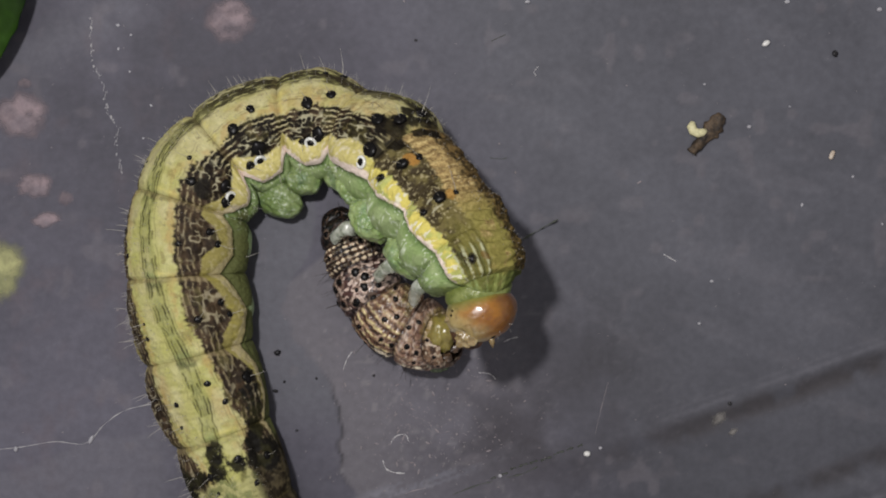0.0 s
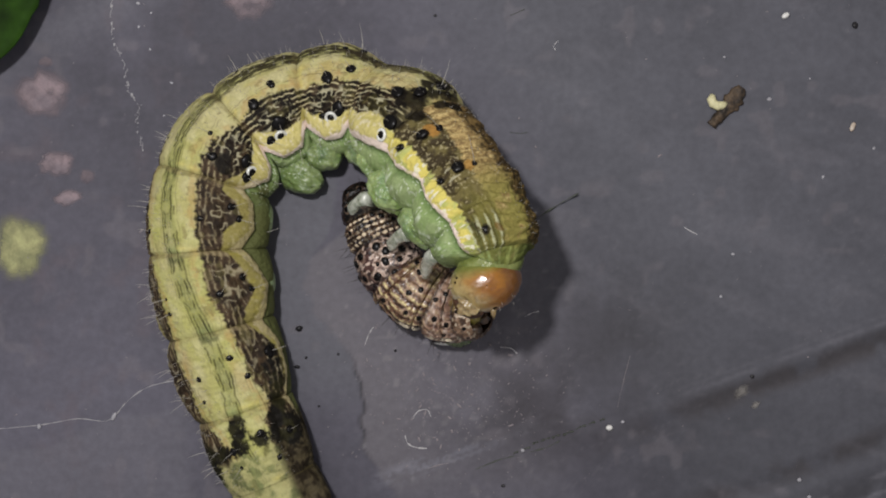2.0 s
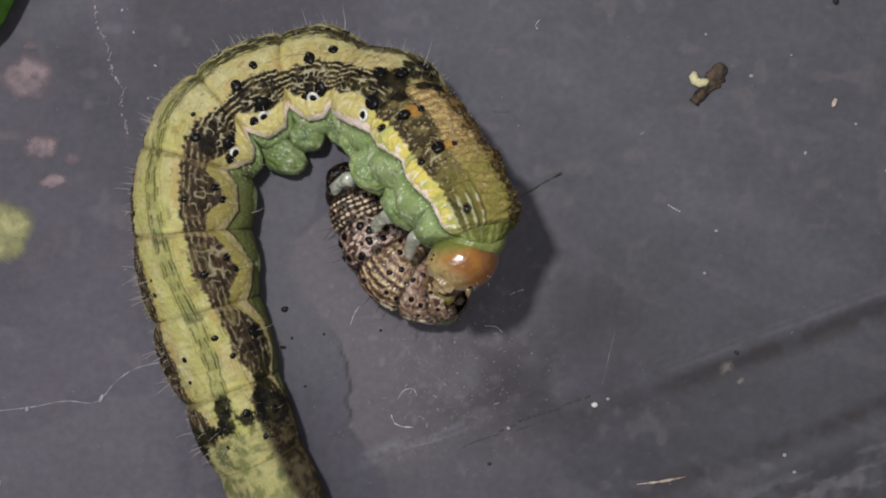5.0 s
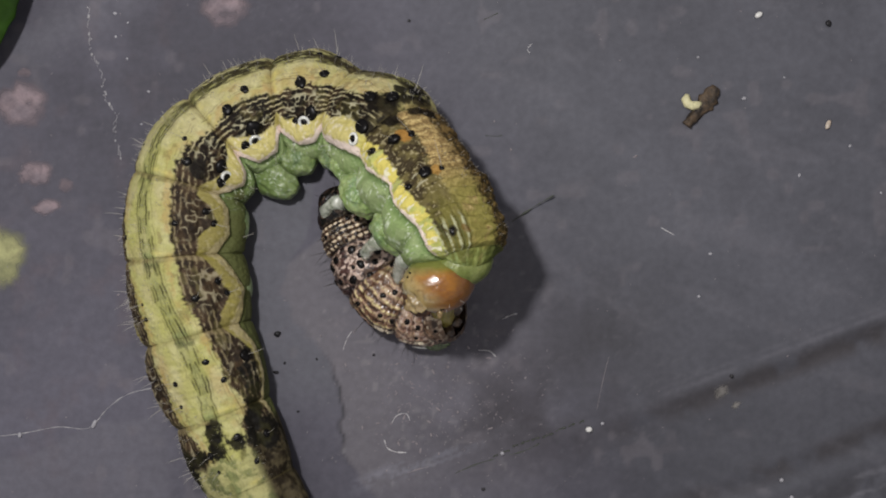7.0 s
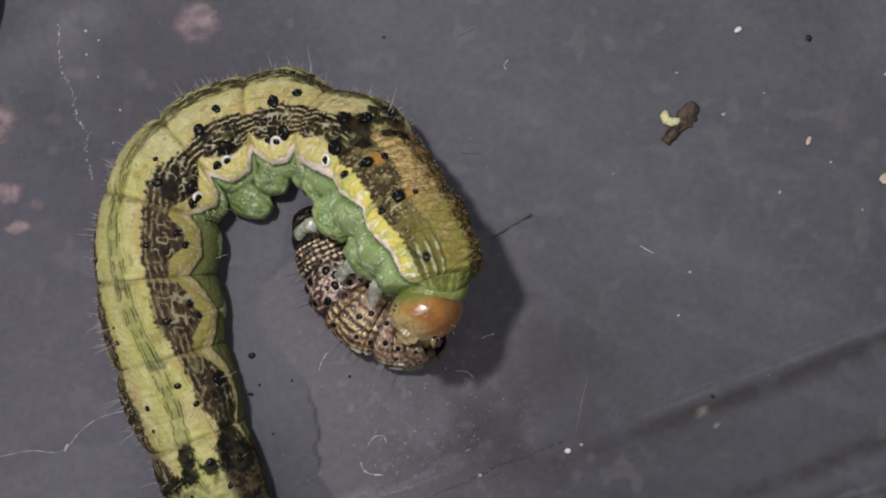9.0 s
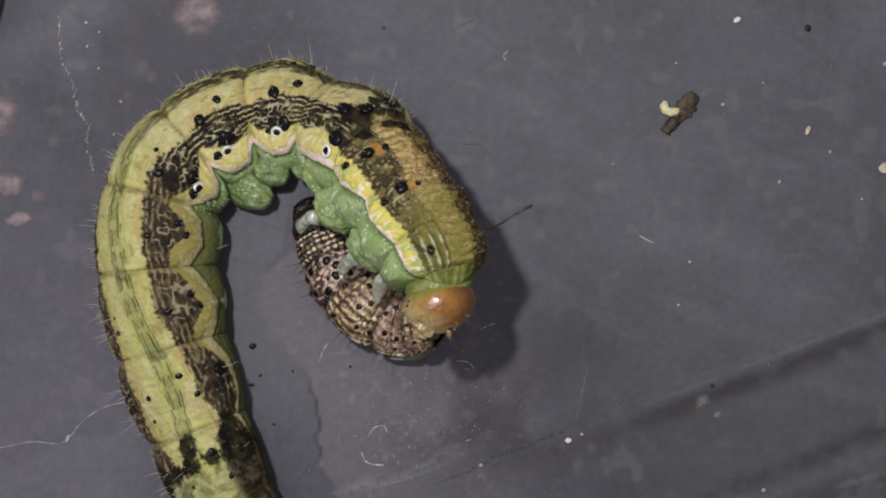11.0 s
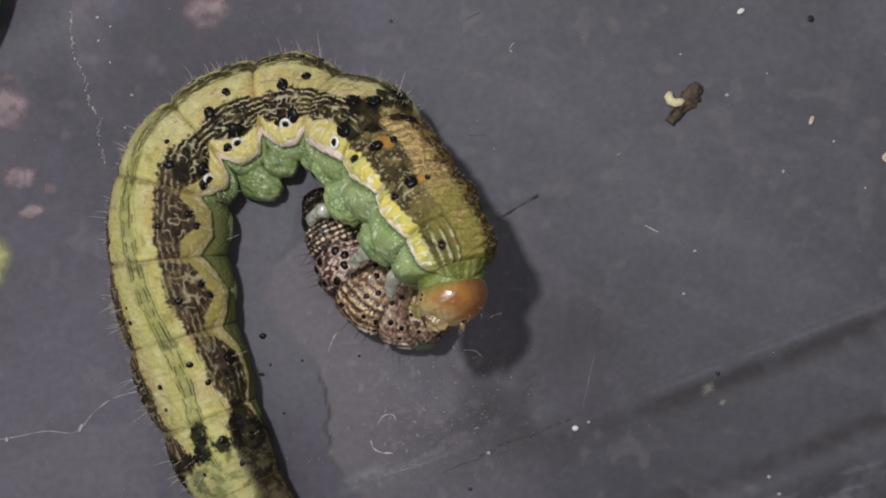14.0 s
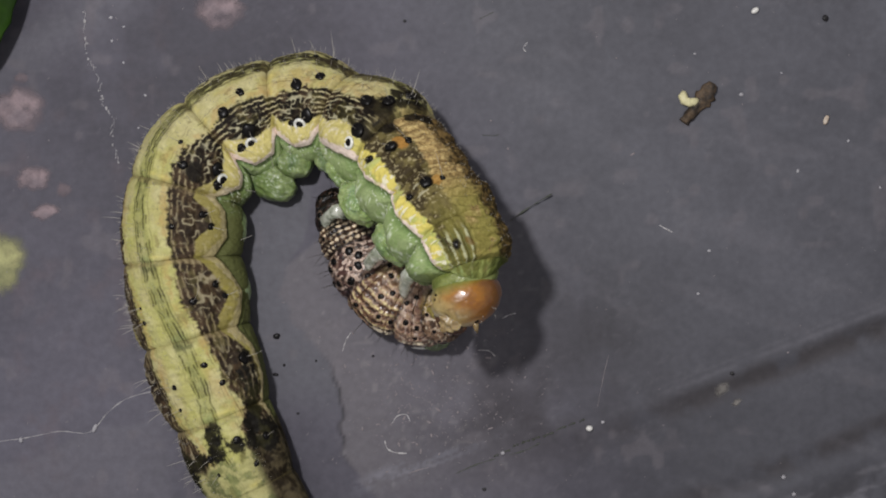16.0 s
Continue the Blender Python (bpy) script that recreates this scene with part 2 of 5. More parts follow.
def sheet_colour(x, y):
    """Grey plastic, clouded, scuffed and rubbed in places, with some shade painted in."""
    c = lin(88, 86, 95) + 0 * x[..., None]
    cloud = fnoise(x * 0.13 + 3, y * 0.16 + 1, 51)
    c = c * (1 + 0.42 * (cloud - 0.5) + 0.18 * (fnoise(x * 0.6, y * 0.7, 52) - 0.5) + 0.10 * (vnoise(x * 2.4, y * 2.0, 53) - 0.5))[..., None]
    c = mixc(c, c * np.array((0.955, 1.0, 0.935)), step(-2, 8, x + 0.4 * y))
    # darker towards the lower right
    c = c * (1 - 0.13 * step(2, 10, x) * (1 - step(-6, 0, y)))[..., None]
    # paler towards two corners
    c = c * (1 + 0.16 * step(-8, -16, x) * step(-3, -9, y) + 0.15 * step(6, 16, x) * step(2, 9, y))[..., None]
    # a rubbed patch with a clear edge
    edge = -5.9 + 0.35 * np.sin(y * 0.9 + 1) - 0.33 * (y + 4.2) * (y < -4.2) - 0.85 * np.exp(-((y + 2.4) / 2.2) ** 2) + 0.5 * (fnoise(y * 1.5, 0 * y, 54) - 0.5)
    rubbed = step(-0.12, 0.12, x - edge) * (1 - step(2.0, 6.0, x)) * step(-14, -10, y) * (1 - step(-0.15, 0.15, y + 0.4 - 0.75 * (np.minimum(x, -4) + 5.4)))
    c = mixc(c, lin(112, 108, 112), 0.64 * rubbed * (1 - 0.45 * step(1.0, 4.5, x - edge)))
    # smooth strip beside the body, paled to offset the shade it casts
    pale_strip = (1 - step(-0.12, 0.12, x - edge)) * step(-12, -10, x) * step(-12.5, -10, y) * (1 - step(2.0, 4.5, y))
    c = mixc(c, lin(107, 108, 112), 0.38 * pale_strip * step(-9.0, -6.0, y))
    c = mixc(c, lin(46, 44, 46), 0.7 * np.exp(-((x - edge) / 0.08) ** 2) * (1 - step(-7.0, -5.0, y)) * step(-11, -9, y))
    c = mixc(c, lin(136, 132, 134), 0.40 * rubbed * step(0.72, 0.86, vnoise(x * 4.2, y * 4.2, 71)) * step(0.4, 0.6, fnoise(x * 0.8, y * 0.8, 72)))
    c = mixc(c, lin(120, 116, 118), 0.16 * rubbed * step(0.55, 0.85, fnoise(x * 3.5 + y, y * 2.2 - x, 55)))
    # brownish dirt in the slanting steps
    across = -0.329 * x + 0.944 * y
    dirt = np.maximum(band(across, -11.6, -10.65, 0.36), 0.85 * band(across, -15.6, -14.7, 0.45)) * step(2, 14, x)
    c = mixc(c, lin(66, 61, 60), 0.62 * dirt * step(0.25, 0.6, fnoise(x * 0.8, y * 0.8, 56)))
    rough = (1 - step(-17.2, -16.0, across)) * step(6, 12, x)
    c = mixc(c, lin(56, 54, 56), 0.5 * rough * step(0.4, 0.65, fnoise(x * 1.6, y * 0.8, 57)))
    c = mixc(c, lin(124, 122, 128), 0.45 * rough * step(0.56, 0.74, fnoise((0.944 * x + 0.329 * y) * 0.7, across * 2.4, 58)))
    # sheen on the pale scratches along the ridge, painted in
    shine = band(across, -9.75, -9.1, 0.2) * step(-5, -2.5, x) * (1 - step(1.5, 6, x)) * step(0.42, 0.62, fnoise(x * 0.7, across * 7, 73))
    c = mixc(c, lin(136, 136, 146), 0.45 * shine)
    ledge = np.exp(-((across + 10.35) / 0.10) ** 2) + 0.7 * np.exp(-((across + 10.05) / 0.06) ** 2)
    c = mixc(c, lin(108, 106, 112), 0.4 * np.minimum(ledge, 1) * step(5, 12, x) * step(0.3, 0.55, fnoise(x * 0.9, y * 0.9, 74)))
    # pinkish scuffs and pale scratches
    c = mixc(c, lin(104, 92, 96), 0.30 * step(0.55, 0.85, fnoise(x * 0.9 + 9, y * 0.9, 59)) * (1 - step(-12, -8, x)))
    dim_patch = np.exp(-(((x + 11.5) / 7.5) ** 2 + ((y - 7.0) / 5.5) ** 2)) * step(0.25, 0.6, fnoise(x * 0.35, y * 0.3, 62))
    c = mixc(c, lin(60, 59, 64), 0.55 * dim_patch)
    # shade to the lower right of the head, painted as a darker patch
    dim_patch = np.exp(-(((x - 3.5) / 5.0) ** 2 + ((y + 8.2) / 2.4) ** 2)) * step(0.2, 0.6, fnoise(x * 0.5, y * 0.4, 63))
    c = mixc(c, lin(62, 59, 63), 0.85 * dim_patch)
    # dried film with a faint border, and a pale hazy streak
    film = step(-0.15, 0.15, -8.25 + 0.28 * (x + 14) + 0.25 * np.sin(x * 1.1) + 0.4 * (fnoise(x * 0.9, y * 0.2, 64) - 0.5) - y) * (1 - step(-12.8, -11.8, x))
    c = mixc(c, lin(104, 102, 109), 0.45 * film)
    haze = np.exp(-((0.45 * (x + 17.5) - 0.9 * (y - 9.0)) / 1.1) ** 2) * (1 - step(-15, -11, x)) * step(0.2, 0.6, fnoise(x * 0.7, y * 0.7, 65))
    c = mixc(c, lin(112, 111, 118), 0.4 * haze)
    streaks = step(0.58, 0.78, fnoise(x * 0.22 - y * 0.1, y * 0.9 + x * 0.35, 66))
    c = mixc(c, lin(108, 106, 112), 0.22 * streaks * step(-4, 6, x))
    spots = step(0.70, 0.82, vnoise(x * 1.5, y * 1.5, 67)) * step(0.5, 0.65, fnoise(x * 0.4, y * 0.4, 68))
    c = mixc(c, lin(118, 112, 116), 0.25 * spots)
    # soft second shadow of the head, painted dark on the sheet
    dim_patch = np.exp(-(((x - 6.6) / 2.6) ** 2 + ((y + 5.0) / 3.0) ** 2)) * step(0.15, 0.55, fnoise(x * 0.5, y * 0.4, 69))
    c = mixc(c, lin(62, 60, 62), 0.5 * dim_patch)
    scr = np.abs(fnoise(x * 0.25 + y * 0.1, y * 1.3 - x * 0.45, 60) - 0.5)
    c = mixc(c, lin(112, 110, 114), 0.15 * (1 - step(0.0, 0.02, scr)) * step(0.45, 0.6, fnoise(x * 0.3, y * 0.3, 61)))
    return c


def plastic_sheet():
    fine_x, fine_y = np.arange(-23, 23.01, 0.125), np.arange(-15, 13.51, 0.125)
    xs = np.concatenate([[-190, -120, -70, -40], fine_x, [40, 70, 120, 190]])
    ys = np.concatenate([[-190, -120, -70, -35], fine_y, [35, 70, 120, 190]])
    gx, gy = np.meshgrid(xs, ys)
    top = np.stack([gx, gy, sheet_height(gx, gy)], -1).reshape(-1, 3)
    rows, cols = len(ys), len(xs)
    faces = grid_faces(rows, cols, False)
    rim = list(range(cols)) + [i * cols + cols - 1 for i in range(1, rows)] + [(rows - 1) * cols + j for j in range(cols - 2, -1, -1)] + [i * cols for i in range(rows - 2, 0, -1)]
    low = top[rim] * (1, 1, 0) + (0, 0, -1.6)
    n = len(top)
    faces += [(rim[(i + 1) % len(rim)], rim[i], n + i, n + (i + 1) % len(rim)) for i in range(len(rim))]
    faces.append(tuple(n + i for i in range(len(rim)))[::-1])
    both = np.concatenate([top, low])
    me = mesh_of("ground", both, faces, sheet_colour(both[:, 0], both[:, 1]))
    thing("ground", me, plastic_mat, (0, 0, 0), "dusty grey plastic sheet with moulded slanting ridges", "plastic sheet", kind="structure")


def table():
    v = np.array([(x, y, z) for z in (-30, -1.6) for x, y in ((-600, -600), (600, -600), (600, 600), (-600, 600))], float)
    f = [(0, 3, 2, 1), (4, 5, 6, 7), (0, 1, 5, 4), (1, 2, 6, 5), (2, 3, 7, 6), (3, 0, 4, 7)]
    thing("floor", mesh_of("floor", v, f, smooth=False), table_mat, (0, 0, -0.05), "plain painted support under the plastic sheet", "floor", kind="structure")


plastic_sheet()
table()


# ---- a caterpillar's body as a chain of rings ----
class Body:
    def __init__(self, knots, radii, rolls, side, flat):
        self.flat = np.array(flat, float)
        self.k, self.r, self.roll, self.side = np.array(knots, float), np.array(radii, float), np.array(rolls, float), side

    def spline(self, values, seg, f):
        v = np.asarray(values, float)
        n = len(v)
        t = seg + np.asarray(f, float)
        over = np.maximum(t - (n - 1), 0)
        over = (over[..., None] if v.ndim > 1 else over) * (v[-1] - v[-2])
        t = np.minimum(t, n - 1)
        i = np.clip(np.floor(t).astype(int), 0, n - 2)
        u = (t - i)[..., None] if v.ndim > 1 else t - i
        p0, p1, p2, p3 = v[np.clip(i - 1, 0, n - 1)], v[i], v[i + 1], v[np.clip(i + 2, 0, n - 1)]
        return over + 0.5 * (2 * p1 + (p2 - p0) * u + (2 * p0 - 5 * p1 + 4 * p2 - p3) * u ** 2 + (3 * p1 - p0 - 3 * p2 + p3) * u ** 3)

    def axes(self, seg, f):
        f = np.asarray(f, float)
        c = self.spline(self.k, seg, f)
        t = self.spline(self.k, seg, f + 0.02) - self.spline(self.k, seg, f - 0.02)
        t /= np.linalg.norm(t, axis=-1)[..., None]
        out = np.cross(np.array([0.0, 0.0, 1.0]), t) * self.side
        out /= np.linalg.norm(out, axis=-1)[..., None]
        up = np.cross(t, out) * self.side
        a = np.radians(self.spline(self.roll, seg, f))[..., None]
        return c, np.cos(a) * up + np.sin(a) * out, -np.cos(a) * out + np.sin(a) * up

    def place(self, seg, f, phi, swell=1.0, extra=0.0):
        """The point of the skin at f along ring seg, phi degrees round from the back."""
        f, phi = np.broadcast_arrays(np.asarray(f, float), np.asarray(phi, float))
        c, d, s = self.axes(seg, f)
        a = np.radians(phi)[..., None]
        r = self.spline(self.r, seg, f) * swell + extra
        out = r[..., None] * (np.cos(a) * d + np.sin(a) * s)
        out[..., 2] *= self.spline(self.flat, seg, f)
        return c + out


def ring_mesh(name, body, seg, swell, colour, along, around, pivot, reach=np.ones_like):
    """One ring of the body: an open barrel whose two ends turn in under its neighbours."""
    f = np.linspace(0, 1, along)
    phi = np.concatenate([np.arange(-180, -85, 5.0), np.linspace(-85, 132, around, endpoint=False), np.arange(132, 180, 4.0)])
    around = len(phi)
    fg, pg = np.meshgrid(f, phi, indexing="ij")
    v = body.place(seg, fg + (reach(pg) - 1) * np.clip((fg - 0.45) / 0.55, 0, 1) ** 1.5, pg, swell(seg, fg, pg))
    c = colour(seg, fg, pg)
    ends = []
    for e, fe, k in ((0, -0.03, 0.86), (-1, 1.03, 0.86)):
        ends.append(body.place(seg, fe * reach(phi), phi, swell(seg, fg[e], pg[e]) * k))
    v = np.concatenate([ends[0][None], v, ends[1][None]])
    v[..., 2] = np.maximum(v[..., 2], 0.03)
    c = np.concatenate([c[:1], c, c[-1:]])
    return mesh_of(name, v.reshape(-1, 3) - pivot, grid_faces(along + 2, around, True), c)


def tubercle(body, seg, f, phi, size, swell, pivot, parent, hair, dark=False, ring=False, rnd=random):
    """A raised round wart with a bristle."""
    sw = float(swell(seg, np.array([[f]]), np.array([[phi]]))[0, 0])
    p = body.place(seg, np.array(f), np.array(phi), sw)
    q = body.place(seg, np.array(f), np.array(phi), sw, 0.3)
    n = Vector(q - p).normalized()
    turn = n.to_track_quat("Z", "Y").to_matrix()
    v, fa = lathe([(size * 1.08, -0.10 * size - 0.03), (size, 0.10 * size), (size * 0.88, 0.24 * size), (size * 0.62, 0.36 * size), (size * 0.25, 0.43 * size), (size * 0.05, 0.44 * size)], 16)
    v[:, :2] *= (0.75 + 0.5 * vnoise(3 + 1.6 * np.cos(np.arctan2(v[:, 1], v[:, 0])), 3 + 1.6 * np.sin(np.arctan2(v[:, 1], v[:, 0])), rnd.uniform(0, 50)))[:, None]
    v[:, 1] *= rnd.uniform(0.8, 1.2)
    w = np.array([turn @ Vector(x) for x in v]) + p - pivot
    wart = part("tubercle", mesh_of("tubercle", w, fa), black_mat, parent)
    if ring:
        v, fa = lathe([(size * 1.8, -0.06), (size * 1.75, 0.03), (size * 1.35, 0.06), (size * 1.0, 0.02), (size * 0.85, -0.05)], 16)
        w = np.array([turn @ Vector(x) for x in v]) + p - pivot
        part("pale_ring", mesh_of("pale_ring", w, fa), ring_mat, parent)
    if hair:
        lean = Vector((rnd.uniform(-0.35, 0.35), rnd.uniform(-0.35, 0.35), 1)).normalized()
        pts = [p - pivot + np.array(turn @ (lean * (hair * u) + Vector((0.10 * hair * u * u, 0, 0)))) for u in (0, 0.35, 0.7, 1)]
        v, fa = tube(pts, [0.017, 0.013, 0.009, 0.003], 5)
        part("bristle", mesh_of("bristle", v, fa), dark_bristle_mat if dark else bristle_mat, parent)
    return wart


# ---- the large caterpillar ----
PALE, LIME, OLIVE = lin(183, 175, 128), lin(174, 168, 104), lin(126, 126, 84)
DARK, BROWN, TAN = lin(22, 18, 13), lin(74, 60, 40), lin(172, 142, 88)
YELLOW, CREAM, GREEN, GREEN2 = lin(198, 186, 120), lin(226, 216, 194), lin(146, 162, 112), lin(212, 220, 196)
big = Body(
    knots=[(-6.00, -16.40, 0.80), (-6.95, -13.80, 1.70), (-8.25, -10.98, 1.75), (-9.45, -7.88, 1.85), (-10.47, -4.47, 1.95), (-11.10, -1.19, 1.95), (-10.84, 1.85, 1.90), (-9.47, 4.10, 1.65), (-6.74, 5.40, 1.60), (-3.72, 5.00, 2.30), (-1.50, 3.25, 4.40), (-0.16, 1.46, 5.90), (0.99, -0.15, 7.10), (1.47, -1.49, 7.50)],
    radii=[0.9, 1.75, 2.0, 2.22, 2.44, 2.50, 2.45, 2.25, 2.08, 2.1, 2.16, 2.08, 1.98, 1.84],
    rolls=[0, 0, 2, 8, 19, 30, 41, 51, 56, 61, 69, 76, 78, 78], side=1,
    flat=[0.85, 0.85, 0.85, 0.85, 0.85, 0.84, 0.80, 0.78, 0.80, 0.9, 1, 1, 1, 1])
LAST = 12
# borders of the markings: place along the body, degrees round from the back
BAND_TOP = ((2.40, 2.62, 2.78, 2.95, 3.08, 3.49, 3.82, 4.18, 4.54, 4.85, 5.08, 5.54, 5.90, 6.10, 6.51, 6.85, 7.03, 7.28, 7.56, 7.87, 8.05, 8.38, 8.95, 9.36),
            (22, 30, 26, 38, 41, 33, 36, 34, 32, 34, 36, 38, 40, 38, 40, 45, 49, 41, 44, 42, 50, 44, 42, 54))
BAND_LOW = ((2.60, 2.97, 3.33, 3.54, 3.79, 3.95, 4.06, 4.18, 4.36, 4.62, 4.90, 5.00, 5.20, 5.31, 5.49, 5.74, 5.88, 6.02, 6.20, 6.41, 6.74, 6.95, 7.05, 7.30, 7.59, 7.92, 8.02, 8.21, 8.59, 8.90, 9.02, 9.33, 9.56),
            (64, 66, 70, 70, 64, 56, 53, 57, 70, 68, 60, 54, 55, 60, 76, 70, 58, 60, 74, 82, 80, 69, 66, 78, 85, 80, 70, 80, 86, 80, 76, 86, 80))
FLAP_LOW = ((2.60, 3.05, 3.28, 3.70, 3.95, 4.05, 4.40, 4.90, 5.02, 5.30, 5.75, 5.97, 6.10, 6.36, 6.80, 6.97, 7.06, 7.26, 7.72, 7.93, 8.05, 8.41, 8.80, 8.98, 9.08, 9.30, 9.60, 9.95, 10.5, 10.95, 11.4, 13.0),
            (76, 74, 84, 84, 74, 80, 98, 82, 76, 94, 95, 82, 96, 113, 110, 94, 98, 118, 120, 98, 100, 118, 114, 100, 104, 116, 118, 116, 122, 113, 117, 115))
STRIPE = ((2.60, 2.95, 3.40, 3.85, 4.30, 4.75, 5.50, 6.20), (-8, 0, 8, 11, 7, 5, 3, 0))


def big_swell(seg, f, phi):
    a = np.abs(phi)
    e = np.minimum(f, 1 - f)
    thorax = step(9.6, 10.2, seg + f)
    bend = step(5.8, 6.6, seg + f) * (1 - thorax)
    r = 1 + (0.030 + 0.035 * bend) * np.sin(np.pi * f) ** 0.8 - 0.03 * bend * np.exp(-(e / 0.05) ** 2) - (0.026 - 0.008 * thorax) * np.exp(-(e / 0.022) ** 2) * step(2.05, 2.4, seg + f)
    r = r - (0.44 - 0.06 * (1 - step(20, 60, phi))) * np.clip((f - 0.22) / 0.78, 0, 1) ** 2.8 * (seg == 12) - 0.22 * step(0.82, 1.0, f) * step(95, 120, phi) * (seg == 12)
    for at in (0.3, 0.62):
        r = r - 0.014 * np.exp(-((f - at - 0.02 * np.sin(a / 20)) / 0.022) ** 2) * (1 - step(60, 80, a))
    lobe = np.sin(np.pi * np.clip((f - 0.02) / 0.96, 0, 1)) ** 0.6
    s = seg + f
    rear = 1 - step(5.7, 7.0, s)
    low = np.interp(s, *FLAP_LOW) + 5
    mid = low - 20 + 3 * thorax
    r = r + (0.13 + 0.06 * step(5.6, 6.4, s) - 0.10 * thorax) * (lobe - 0.40) * np.exp(-((a - mid) / 12) ** 2) - 0.04 * np.exp(-((a - mid + 19) / 5) ** 2) * lobe - 0.07 * np.exp(-((a - low) / 5) ** 2)
    r = r + step(low, low + 22, a) * ((0.13 - 0.08 * rear) * np.sin(np.pi * f) ** 0.7 - 0.06 + 0.07 * rear + 0.10 * thorax * (np.sin(np.pi * f) - 0.3))
    sag = 131 + np.interp(s, np.arange(14), big.roll)
    r = r + (0.10 + 0.07 * band(s, 3.0, 4.0, 0.3)) * (1 - step(6.0, 8.0, s)) * np.exp(-((phi - sag) / 20) ** 2) + 0.045 * thorax * np.sin(np.pi * f) - 0.02 * thorax
    tail = 1 - step(3.7, 4.9, s)
    r = r - 0.11 * tail * step(low - 2, low + 12, phi) + 0.07 * tail * (lobe - 0.45) * np.exp(-((phi - mid) / 14) ** 2)
    # humps and hollows along the outer edge of the bend
    hump = 0.10 * np.exp(-((s - 8.42) / 0.22) ** 2) - 0.15 * np.exp(-((s - 8.98) / 0.25) ** 2) + 0.10 * np.exp(-((s - 9.6) / 0.2) ** 2) - 0.06 * np.exp(-((s - 10.45) / 0.4) ** 2)
    r = r + hump * np.exp(-((phi + 40) / 55) ** 2)
    r = r + 0.022 * (fnoise(s * 3, phi * 0.05, 17) - 0.5)
    r = r + 0.020 * (vnoise(s * 7, phi * 0.10, 3) - 0.5) + 0.012 * (vnoise(s * 26, phi * 0.30, 5) - 0.5)
    r = r + 0.010 * (vnoise(s * 60, phi * 0.55, 9) - 0.5) * (1 + step(110, 125, a))
    r = r + 0.007 * (1 - thorax) * np.sin(2 * np.pi * f * 9 + 5 * vnoise(s * 4, phi * 0.05, 50)) * step(0.35, 0.6, fnoise(s * 3, phi * 0.04, 51)) * (1 - step(85, 100, a))
    r = r + 0.045 * thorax * step(0.55, 0.75, vnoise(s * 7, phi * 0.06, 94)) * (1 - step(20, 40, phi)) * step(-70, -50, phi)
    # lengthwise folds behind the head, crosswise wrinkles of the thorax
    r = r + 0.035 * np.sin(a * 0.60 + 2.5 * fnoise(s * 5, phi * 0.08, 2)) * band(s, 12.10, 12.80, 0.10) * band(a, 58, 98, 5)
    r = r + 0.02 * np.sin(2 * np.pi * s * 6 + 5 * fnoise(s * 4, phi * 0.05, 91)) * step(11.3, 11.8, s) * (1 - step(12.7, 12.9, s)) * (1 - step(52, 66, a))
    r = r + thorax * 0.075 * (fnoise(s * 9, phi * 0.09, 35) - 0.5) + thorax * 0.016 * np.sin(2 * np.pi * f * 6 + 6 * vnoise(s * 3, phi * 0.05)) * (1 - step(95, 120, a))
    return r


